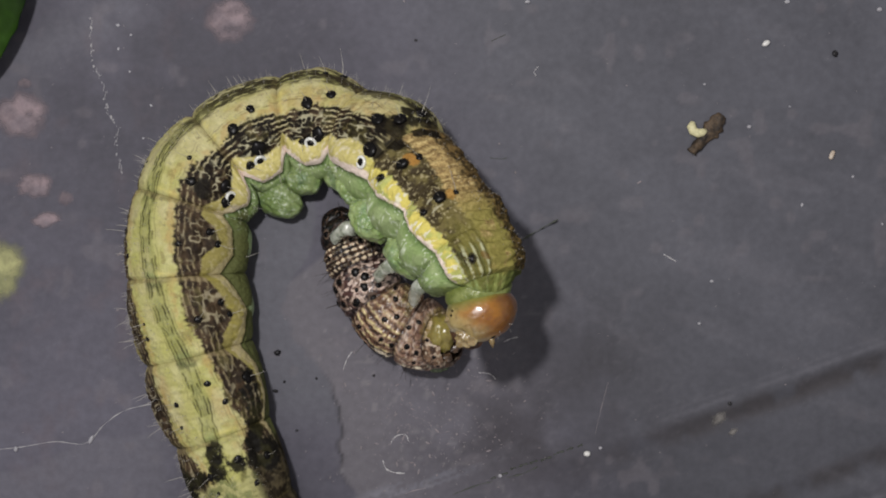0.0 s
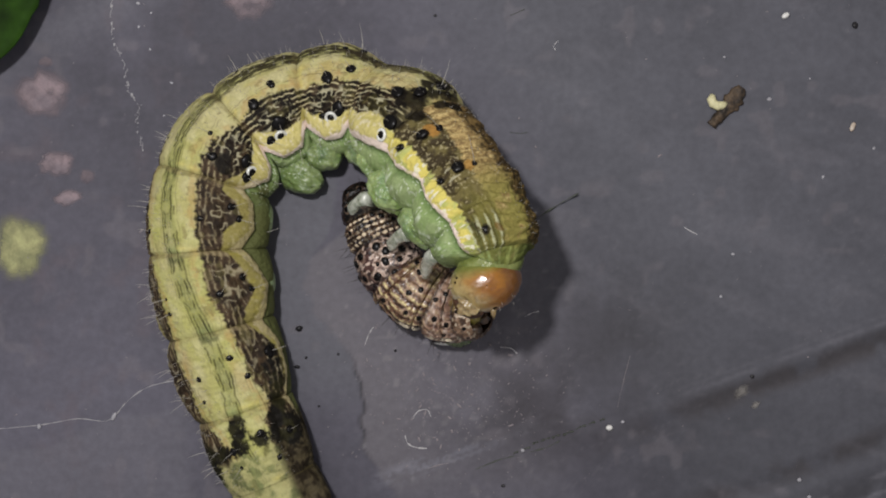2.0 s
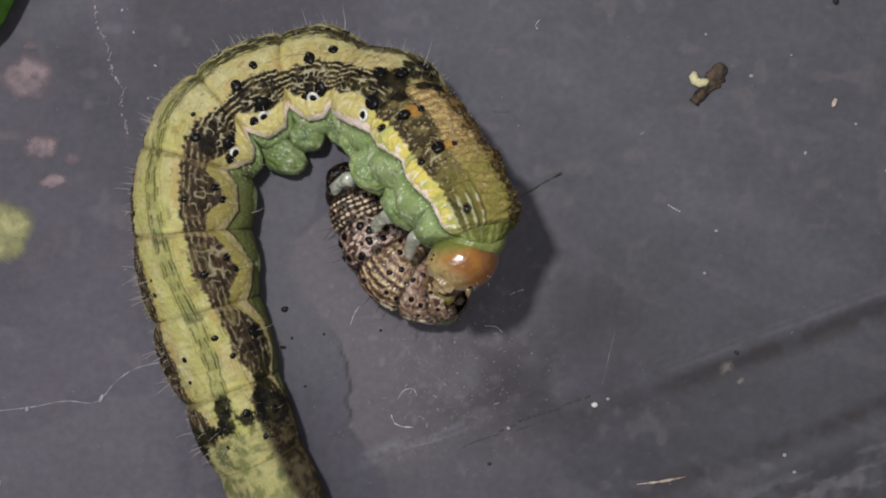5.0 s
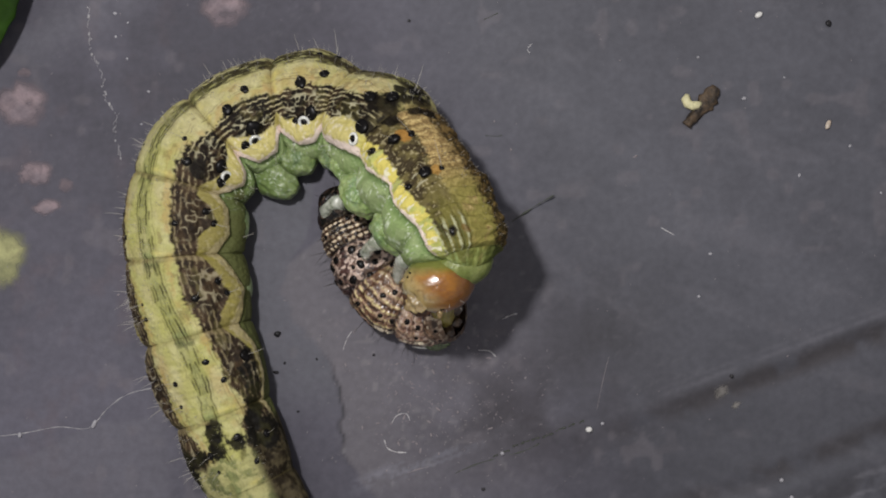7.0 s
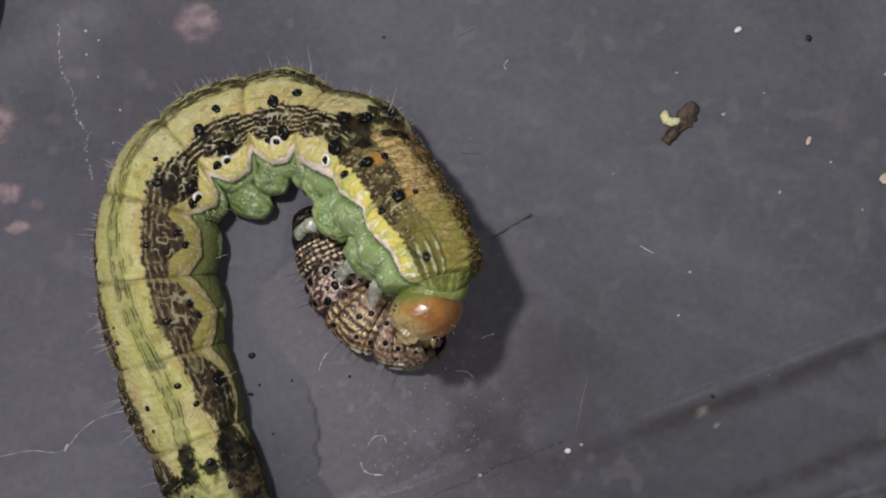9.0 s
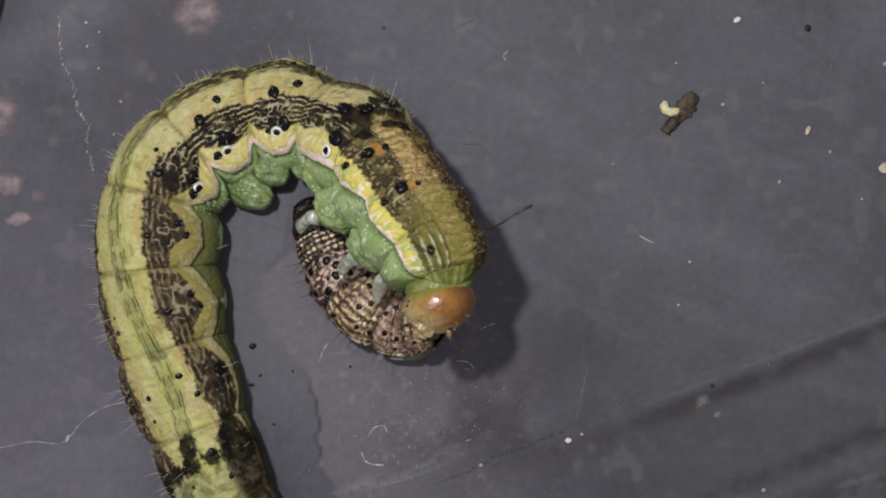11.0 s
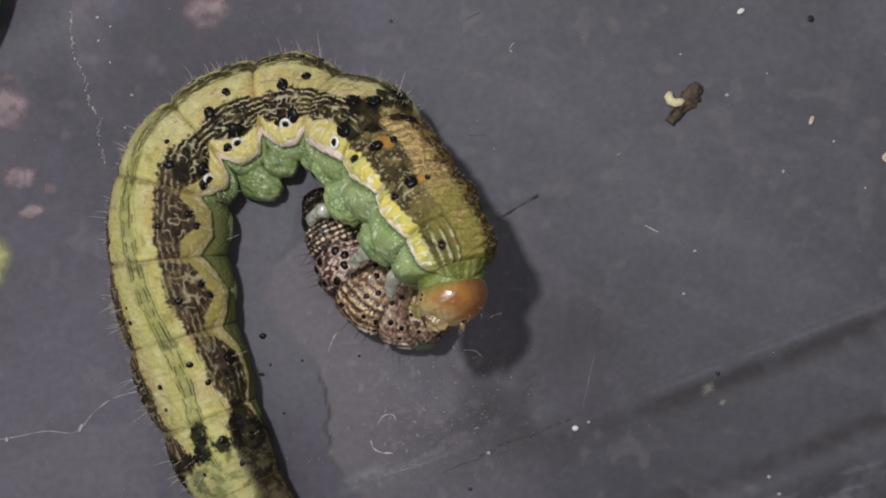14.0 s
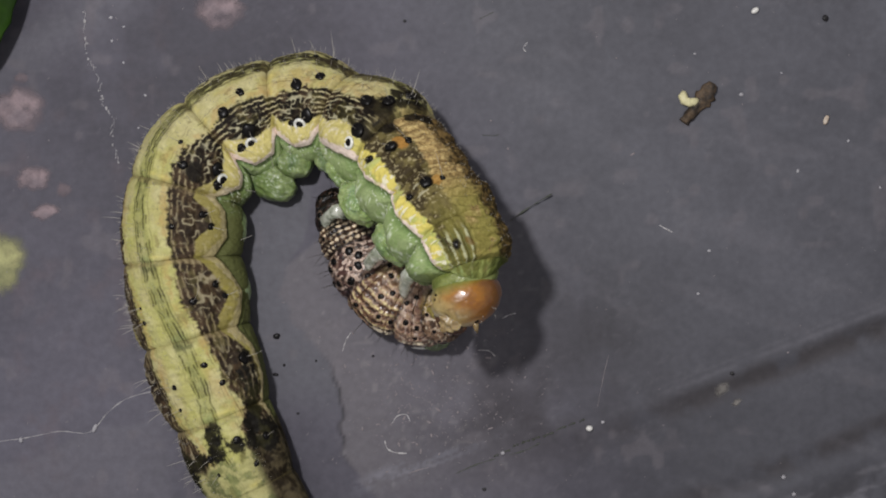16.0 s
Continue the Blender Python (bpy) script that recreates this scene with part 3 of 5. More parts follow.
def big_colour(seg, f, phi):
    s, a = seg + f, np.abs(phi)
    warp = 5 * (fnoise(s * 6, phi * 0.06, 1) - 0.5)
    w = a + warp
    thorax = step(9.85, 10.1, s)
    rear = 1 - step(5.7, 7.0, s)
    n1, n2, n3 = fnoise(s * 5, phi * 0.08, 2), fnoise(s * 22, phi * 0.25, 4), fnoise(s * 50, phi * 0.6, 5)
    base = PALE + 0 * s[..., None]
    base = mixc(base, LIME, step(0.35, 0.7, n1) * 0.7)
    base = mixc(base, lin(172, 174, 92), 0.45 * rear * step(0.3, 0.65, fnoise(s * 3, phi * 0.04, 26)))
    base = mixc(base, TAN, 0.40 * step(0.5, 0.72, fnoise(s * 4, phi * 0.05, 12)) * step(14, 24, a))
    base = mixc(base, OLIVE, 0.16 * step(0.52, 0.72, n3))
    base = mixc(base, lin(206, 200, 150), 0.4 * step(0.5, 0.75, fnoise(s * 9, phi * 0.07, 27)))
    base = mixc(base, lin(112, 98, 60), 0.45 * step(0.68, 0.76, fnoise(s * 9, phi * 0.12, 28)) * step(12, 20, a))
    # back stripe of thin wavering lines
    q = np.abs(phi - np.interp(s, *STRIPE))
    hinder = 1 - step(5.6, 6.4, s)
    base = mixc(base, lin(134, 138, 74), 0.42 * band(q + warp, -1, 8, 2.0))
    base = mixc(base, lin(146, 148, 98), 0.6 * hinder * band(q + warp, -1, 3.2, 1.2) * step(0.42, 0.60, n2 + 0.3 * (n1 - 0.5)))
    base = mixc(base, lin(146, 156, 100), 0.55 * hinder * band(q + warp, -1, 7.5, 1.5) * np.exp(-((f - 0.5 - 0.46 * np.sign(f - 0.5)) / 0.05) ** 2))
    wave = 2.2 * (vnoise(s * 9, phi * 0.04, 6) - 0.5) + 0.5 * (vnoise(s * 24, phi * 0.04, 7) - 0.5)
    for at, wide, full in ((0.9, 0.6, 0.75), (3.9, 0.75, 0.95), (7.2, 0.7, 0.8), (10.2, 0.5, 0.3)):
        broken = step(0.22, 0.46, vnoise(s * 11 + at + 9 * (phi > 0), np.full_like(s, at), 8))
        base = mixc(base, mixc(DARK + 0 * s[..., None], lin(70, 68, 36), hinder * step(0.3, 0.6, n1)), full * broken * (1 - 0.45 * hinder * (at < 1)) * (1 - 0.30 * hinder * step(0.45, 0.6, n2)) * np.exp(-((q + wave * (1 + 0.7 * hinder) - at) / (wide * (1.35 + 0.15 * hinder * (at > 3)))) ** 2))
    for at, wide, full in ((17.0, 0.45, 0.12), (22.5, 0.45, 0.12), (28.0, 0.6, 0.3), (31.5, 0.6, 0.45), (34.5, 0.7, 0.6)):
        broken = step(0.35, 0.6, vnoise(s * 9 + at, np.full_like(s, at), 8))
        base = mixc(base, BROWN, full * broken * np.exp(-((a + 1.6 * wave - at) / wide) ** 2))
    base = mixc(base, DARK, 0.55 * band(q + warp, -2, 9, 2) * np.exp(-((f - 0.93) / 0.06) ** 2) * step(0.3, 0.5, n2))
    edge_dark = step(6.2, 7.6, s) * (1 - thorax) * band(phi + warp, -22, 12, 4) * step(0.35, 0.55, fnoise(s * 10, phi * 0.35, 25))
    base = mixc(base, lin(44, 38, 26), 0.93 * edge_dark)
    # dark side band with winding pale threads
    edge = np.interp(s, *BAND_TOP) - 6 * band(s, 4.0, 6.4, 0.4) + 6 * thorax + 8 * (fnoise(s * 9, phi * 0.05, 7) - 0.5) + 5 * (vnoise(s * 40, phi * 0.1, 7) - 0.5)
    rim = np.interp(s, *BAND_LOW) + 3 * (fnoise(s * 20, phi * 0.1, 34) - 0.5)
    rim = rim + thorax * (93 - rim + 5 * np.abs(((s * 7.3) % 1) - 0.5) + 6 * (fnoise(s * 12, phi * 0.1, 36) - 0.5))
    dark = step(-2.0, 2.5, a - edge)
    coat = mixc(mixc(lin(26, 20, 15) + 0 * s[..., None], lin(50, 40, 31), rear), lin(80, 64, 47), step(0.42, 0.68, fnoise(s * 8, phi * 0.1, 29)) * 0.8)
    coat = mixc(coat, lin(140, 124, 92), 0.75 * hinder * step(0.91, 0.945, f + 0.02 * np.sin(phi / 7) + 0.03 * (n1 - 0.5)) * step(0.3, 0.5, n2 + 0.08))
    coat = mixc(coat, lin(116, 108, 66), 0.4 * step(0.6, 0.72, fnoise(s * 6, phi * 0.09, 82)))
    # winding threads near the joints, a net of short worms between them
    core = band(f, 0.22, 0.80, 0.12) * step(4, 14, a - edge)
    thread = np.sin(a * 1.0 + 4.5 * fnoise(s * 6, phi * 0.05, 10) + 2.0 * vnoise(s * 18, phi * 0.10, 2))
    coat = mixc(coat, mixc(lin(186, 176, 136) + 0 * s[..., None], lin(140, 127, 96), rear), 0.85 * step(0.35, 0.85, thread) * (1 - 0.85 * core) * step(0.34, 0.52, n2))
    coat = mixc(coat, lin(20, 16, 12), (0.7 - 0.3 * rear) * step(0.2, 0.9, -thread) * (1 - 0.7 * core))
    worm = np.abs(vnoise(s * 12 + 1.5 * n1, phi * 0.20, 80) - 0.5)
    coat = mixc(coat, mixc(lin(190, 184, 152) + 0 * s[..., None], lin(158, 148, 120), rear), 0.75 * core * (1 - step(0.04, 0.13, worm)) * step(0.34, 0.5, fnoise(s * 9, phi * 0.16, 81)))
    coat = mixc(coat, lin(20, 16, 12), (0.75 - 0.35 * rear) * core * step(0.18, 0.32, worm))
    base = mixc(base, TAN, 0.5 * band(a - edge, -9, 0, 3) * step(0.45, 0.65, fnoise(s * 5, phi * 0.1, 83)) * (1 - thorax))
    base = base + (coat - base) * (dark * (1 - 0.25 * thorax))[..., None]
    # side stripe, white along its lower rim
    low = np.interp(s, *FLAP_LOW) + 2.5 * (fnoise(s * 14, phi * 0.1, 84) - 0.5)
    side = step(-1.5, 1.5, w - rim) * (1 - step(-1.5, 1.5, w - low))
    tone = mixc(YELLOW + 0 * s[..., None], lin(138, 128, 74), rear)
    tone = mixc(tone, CREAM, 0.5 * step(0.55, 0.72, n2) * (1 - 0.8 * rear))
    tone = mixc(tone, lin(150, 140, 60), 0.35 * step(0.55, 0.7, fnoise(s * 14, phi * 0.1, 19)))
    tone = mixc(tone, lin(170, 176, 96), 0.8 * thorax)
    tone = mixc(tone, lin(208, 194, 104), thorax * step(0.42, 0.55, fnoise(s * 4.5, phi * 0.05, 37)))
    tone = mixc(tone, lin(222, 218, 196), 0.8 * thorax * step(0.62, 0.70, fnoise(s * 16, phi * 0.10, 87)))
    tone = mixc(tone, lin(232, 214, 200), step(-14 + 7 * thorax, -10 + 6 * thorax, w - low + 5 * (n2 - 0.5)) * (1 - 0.85 * rear) * (1 - 0.5 * thorax * step(0.5, 0.6, fnoise(s * 8, phi * 0.02, 86))))
    base = base + (tone - base) * side[..., None]
    # belly
    belly = step(-1, 2, w - low)
    green = mixc(GREEN + 0 * s[..., None], lin(82, 84, 48), 0.95 * (1 - step(6.2, 7.0, s)))
    green = mixc(green, lin(128, 150, 92), 0.7 * step(0.40, 0.65, n1) * step(5.5, 6.5, s))
    # shade below the flap's rim, painted as darker green
    green = mixc(green, lin(88, 112, 62), 0.7 * step(-2, 3, w - low) * (1 - step(5, 12, w - low)) * step(5.5, 6.5, s))
    green = mixc(green, GREEN2, 0.75 * step(0.72, 0.84, vnoise(s * 30, phi * 0.50, 16)) * step(0.35, 0.6, fnoise(s * 5, phi * 0.05, 38)) * step(5.5, 6.5, s))
    base = base + (green - base) * belly[..., None]
    # thorax: dark outer edge, tan wrinkled back, dull smudge above the side stripe, green collar
    above = thorax * (1 - step(-2, 2, w - rim))
    tan = mixc(lin(172, 148, 98) + 0 * s[..., None], lin(124, 102, 66), 0.7 * step(0.42, 0.62, n2))
    ridge = np.sin(2 * np.pi * s * 8 + 7 * n1 + 4 * n2)
    tan = mixc(tan, lin(212, 190, 132), 0.6 * step(0.5, 0.9, ridge) * step(0.4, 0.6, n3))
    tan = mixc(tan, lin(88, 66, 42), 0.6 * step(0.5, 0.9, -ridge) * step(0.35, 0.55, n3))
    tan = mixc(tan, lin(130, 124, 64), 0.9 * step(11.2, 12.0, s) * step(0.25, 0.5, fnoise(s * 6, phi * 0.08, 49) + 0.1))
    dull = mixc(lin(104, 94, 58) + 0 * s[..., None], lin(62, 53, 36), step(0.38, 0.6, fnoise(s * 7, phi * 0.09, 24)))
    dull = mixc(dull, lin(182, 170, 130), 0.5 * step(0.70, 0.82, vnoise(s * 34, phi * 0.42, 39)))
    dull = mixc(dull, lin(122, 116, 58), 0.8 * step(11.5, 12.2, s) * step(0.3, 0.6, n1 + 0.1))
    tan = mixc(tan, dull, step(-4, 4, w - 57 + 8 * (n1 - 0.5) + 14 * (n2 - 0.5)))
    tan = mixc(tan, mixc(lin(40, 30, 19) + 0 * s[..., None], lin(104, 84, 50), step(0.4, 0.62, n2)), 0.92 * (1 - step(-7, 5, phi - 24 + 16 * (n2 - 0.5) + 12 * (n1 - 0.5))))
    base = base + (tan - base) * above[..., None]
    base = mixc(base, mixc(lin(104, 114, 58) + 0 * s[..., None], lin(136, 146, 84), step(0.45, 0.65, fnoise(s * 9, phi * 0.12, 70))), step(12.66, 12.95, s + 0.25 * (n1 - 0.5) + 0.2 * (n2 - 0.5)) * 0.85)
    base = mixc(base, lin(150, 168, 112), 0.5 * step(12.78, 12.9, s) * step(0.5, 0.65, n2) * step(60, 80, a))
    base = mixc(base, lin(70, 78, 36), 0.6 * step(12.6, 12.9, s) * (1 - step(10, 45, phi)))
    # glassy lengthwise wrinkles on the ring behind the head
    wrinkle = step(12.12, 12.28, s) * (1 - step(12.78, 12.86, s)) * band(a, 60, 97, 4)
    fold = np.sin(a * 0.60 + 2.5 * n1)
    base = mixc(base, lin(190, 192, 156), 0.65 * wrinkle * step(0.1, 0.9, fold) * step(0.3, 0.5, n2))
    base = mixc(base, lin(80, 84, 48), 0.6 * wrinkle * step(0.2, 0.9, -fold))
    # single marks: place along the body and round it, reach in both, colour, strength
    for (s0, p0), ds, dp, colour, full in (
            ((9.98, 38), 0.10, 7, lin(132, 126, 76), 0.7), ((9.30, 12), 0.25, 12, lin(56, 48, 32), 0.8), ((8.98, -2), 0.16, 10, lin(56, 48, 32), 0.7), ((10.47, 66), 0.13, 7, lin(170, 122, 58), 0.75), ((11.37, 57), 0.11, 6, lin(168, 126, 62), 0.7),
            ((11.28, 76), 0.03, 7, lin(186, 180, 150), 0.7)):
        near = 1 - step(0.75, 1.1, (((s - s0) / ds) ** 2 + ((phi - p0) / dp) ** 2) ** 0.5 + 0.8 * (fnoise(s * 14, phi * 0.15, 48) - 0.5))
        base = mixc(base, colour, full * near)
    for (s0, p0), ds, dp, colour, full in (
            ((11.46, 78), 0.03, 8, lin(186, 180, 150), 0.7), ((12.42, 79), 0.09, 6, lin(44, 40, 30), 0.9), ((12.44, 64), 0.08, 5, lin(112, 88, 46), 0.8), ((8.70, -0), 0.30, 9, lin(52, 44, 32), 0.7)):
        near = 1 - step(0.75, 1.1, (((s - s0) / ds) ** 2 + ((phi - p0) / dp) ** 2) ** 0.5 + 0.8 * (fnoise(s * 14, phi * 0.15, 48) - 0.5))
        base = mixc(base, colour, full * near)
    for (s0, p0), ds, dp in (
            ((9.86, 50), 0.20, 15), ((9.68, 50), 0.12, 8), ((9.84, 37), 0.12, 8), ((10.08, 62), 0.16, 10), ((9.74, 18), 0.08, 9), ((9.90, 22), 0.09, 9), ((10.10, 31), 0.09, 9),
            ((9.76, -2), 0.09, 16), ((9.94, 6), 0.09, 14), ((10.18, 19), 0.09, 12), ((9.92, 79), 0.14, 8), ((10.49, 58), 0.05, 3), ((11.38, 50), 0.05, 3), ((10.46, 77), 0.10, 8),
            ((11.33, 68), 0.12, 8), ((11.36, 92), 0.07, 5), ((10.36, 101), 0.07, 6), ((6.26, 55), 0.2, 9)):
        near = 1 - step(0.75, 1.1, (((s - s0) / ds) ** 2 + ((phi - p0) / dp) ** 2) ** 0.5 + 0.8 * (fnoise(s * 14, phi * 0.15, 48) - 0.5))
        base = mixc(base, DARK, 0.96 * near)
    # dull olive skin and black blotches of the tail end
    rump = (1 - step(2.46, 2.62, s - 0.004 * np.abs(phi - 40) + 0.15 * (n1 - 0.5))) * step(14, 28, phi + 24 * (n1 - 0.5))
    base = mixc(base, mixc(lin(74, 66, 48) + 0 * s[..., None], lin(36, 30, 21), step(0.36, 0.6, fnoise(s * 12, phi * 0.12, 85))), 0.95 * rump)
    hind = (1 - step(2.40, 2.50, s + 0.2 * (n1 - 0.5))) * (1 - step(20, 34, phi))
    base = mixc(base, mixc(lin(168, 164, 112) + 0 * s[..., None], lin(112, 118, 76), step(0.45, 0.65, fnoise(s * 10, phi * 0.1, 93))), 0.75 * hind)
    for (s0, p0), ds, dp in (((2.92, 0), 0.11, 10), ((2.78, -5), 0.17, 12), ((2.62, -10), 0.15, 13), ((2.62, 16), 0.14, 13), ((2.58, -32), 0.12, 20), ((2.60, -56), 0.24, 16), ((2.38, -64), 0.24, 18),
                             ((3.00, 52), 0.18, 14), ((2.92, 50), 0.20, 15), ((2.78, 44), 0.20, 17), ((2.66, 58), 0.20, 15), ((2.60, 36), 0.16, 14), ((2.48, 50), 0.14, 14), ((3.44, 58), 0.10, 12), ((3.62, 63), 0.12, 8), ((3.22, 60), 0.18, 11)):
        near = (((s - s0) / ds) ** 2 + ((phi - p0) / dp) ** 2) ** 0.5 + 0.7 * (fnoise(s * 14, phi * 0.16, 30) - 0.5) + 0.7 * (fnoise(s * 38, phi * 0.42, 52) - 0.5)
        base = mixc(base, mixc(lin(20, 18, 14) + 0 * s[..., None], lin(40, 38, 22), step(0.45, 0.65, n1)), (1 - step(0.6, 1.05, near)) * (0.985 - 0.35 * step(3.0, 3.3, s) * step(0.4, 0.8, thread)))
    # pale fold before each joint, dull skin in the joint
    skin = (1 - belly) * (1 - thorax) * step(-60, -50, phi)
    fold = np.exp(-((f - 0.055) / 0.03) ** 2) * skin * band(phi, 8, 62, 6) * (1 - dark)
    base = mixc(base, lin(204, 192, 112), 0.55 * fold * step(0.35, 0.6, n1))
    joint = step(0.935, 0.955, f + 0.012 * np.sin(phi / 9) + 0.03 * (n1 - 0.5)) * skin * (1 - 0.7 * dark)
    base = mixc(base, mixc(lin(140, 126, 84) + 0 * s[..., None], lin(86, 74, 50), step(0.4, 0.65, n2)), (0.5 - 0.3 * step(6, 7, s)) * joint * step(2.4, 2.7, s) * step(0.3, 0.6, fnoise(phi * 0.05, s * 0.5, 92)))
    crease = np.exp(-(np.minimum(f, 1 - f) / 0.010) ** 2) * (1 - belly) * (s < 12.5)
    base = mixc(base, lin(84, 76, 46), 0.4 * crease * step(0.3, 0.6, vnoise(phi * 0.06, seg * 3.0 + 0 * s, 21)))
    return np.clip(base, 0.004, 0.95)


def collar(phi):
    """The ring behind the head reaches further forward on the back than below."""
    return 1 + 0.36 * np.exp(-((phi - 46) / 80) ** 2) * (1 - step(96, 122, phi))


def head_mesh(centre, pivot, right, front, up):
    """Low rounded capsule, two cheeks with a shallow seam between them."""
    rows, cols = 64, 96
    th = np.linspace(0.02, math.pi - 0.02, rows)[:, None]
    ph = np.linspace(0, 2 * math.pi, cols, endpoint=False)[None, :]
    x, y, z = np.sin(th) * np.cos(ph), np.sin(th) * np.sin(ph), np.cos(th) + 0 * ph
    seam = np.exp(-((x - 0.45) / 0.05) ** 2) * step(-0.2, 0.5, y)
    k = 1 - 0.03 * seam + 0.05 * (fnoise(x * 2 + 4, y * 2, z * 2) - 0.5) + 0.02 * (vnoise(x * 8, y * 8, z * 8) - 0.5)
    k = k - 0.10 * np.exp(-(((x - 0.75) / 0.25) ** 2 + ((y - 0.5) / 0.25) ** 2))
    # flattened on the brow so that the lamp's highlight spreads wider
    brow = np.array([np.dot(v, (-0.16, 0.10, 1.0)) for v in (right, front, up)]) * (1.44, 1.14, 1.30)
    brow = brow / np.linalg.norm(brow)
    facing = np.maximum(x * brow[0] + y * brow[1] + z * brow[2], 0.1)
    k = k + 0.75 * (np.minimum(k, 0.984 / facing) - k)
    p = np.stack([x * 1.44 * k, y * 1.14 * k, z * 1.30 * k], -1).reshape(-1, 3)
    n = fnoise(x * 2.4, y * 2.4 + 9, z * 2.4)
    c = np.zeros((rows, cols, 3)) + lin(130, 82, 24)
    c = mixc(c, lin(156, 102, 26), step(0.35, 0.65, n))
    # browner away from the mouth, with that side's shade painted in
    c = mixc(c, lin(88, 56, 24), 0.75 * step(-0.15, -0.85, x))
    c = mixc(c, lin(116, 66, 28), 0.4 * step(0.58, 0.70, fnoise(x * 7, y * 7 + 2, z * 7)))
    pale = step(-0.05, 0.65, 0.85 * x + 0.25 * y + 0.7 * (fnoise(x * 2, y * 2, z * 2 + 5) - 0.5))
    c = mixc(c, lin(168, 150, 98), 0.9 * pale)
    c = mixc(c, lin(206, 194, 164), 0.75 * step(0.46, 0.66, fnoise(x * 4, y * 4, z * 4 + 3)) * pale * step(-0.2, 0.4, y))
    c = mixc(c, lin(96, 72, 40), 0.6 * step(0.58, 0.7, fnoise(x * 6 + 3, y * 6, z * 6)) * pale)
    c = mixc(c, lin(116, 126, 64), 0.9 * step(0.30, 0.72, -y + 0.3 * (n - 0.5)))
    c = mixc(c, lin(196, 166, 110), 0.3 * seam)
    world_p = centre + p[:, :1] * right + p[:, 1:2] * front + p[:, 2:3] * up
    return mesh_of("head", world_p - pivot, grid_faces(rows, cols, True), c)


# warts: ring number, place along it, degrees round from the back, size
WARTS_REAR = [(5, 0.44, 36, 0.17), (5, 0.64, 68, 0.22), (5, 0.46, 73, 0.20), (4, 0.42, 37, 0.20), (4, 0.58, 64, 0.20), (4, 0.40, 70, 0.20), (3, 0.66, 22, 0.17), (3, 0.40, 31, 0.17), (3, 0.60, 62, 0.34), (3, 0.52, -18, 0.17), (2, 0.68, 18, 0.22), (2, 0.58, -20, 0.22), (2, 0.58, 50, 0.22), (2, 0.30, 26, 0.17), (4, 0.50, -18, 0.10)]
WARTS_MID = [(7, 0.62, 31, 0.17), (7, 0.30, 42, 0.22), (7, 0.50, 74, 0.32), (7, 0.22, 85, 0.20), (8, 0.72, 28, 0.22), (8, 0.42, 40, 0.24), (8, 0.70, 76, 0.32), (8, 0.38, 84, 0.17), (6, 0.28, 42, 0.20), (6, 0.48, 76, 0.29), (6, 0.20, 80, 0.22), (6, 0.56, 31, 0.12), (8, 0.52, -6, 0.12), (8, 0.68, -18, 0.17)]
WARTS_FRONT = [(9, 0.66, 50, 0.27), (9, 0.82, 34, 0.27), (9, 0.88, 82, 0.32), (10, 0.49, 58, 0.14), (10, 0.46, 76, 0.24), (11, 0.33, 68, 0.26), (11, 0.38, 50, 0.12), (10, 0.36, 100, 0.13), (11, 0.36, 92, 0.13), (9, 0.80, 6, 0.20), (12, 0.42, 79, 0.15)]


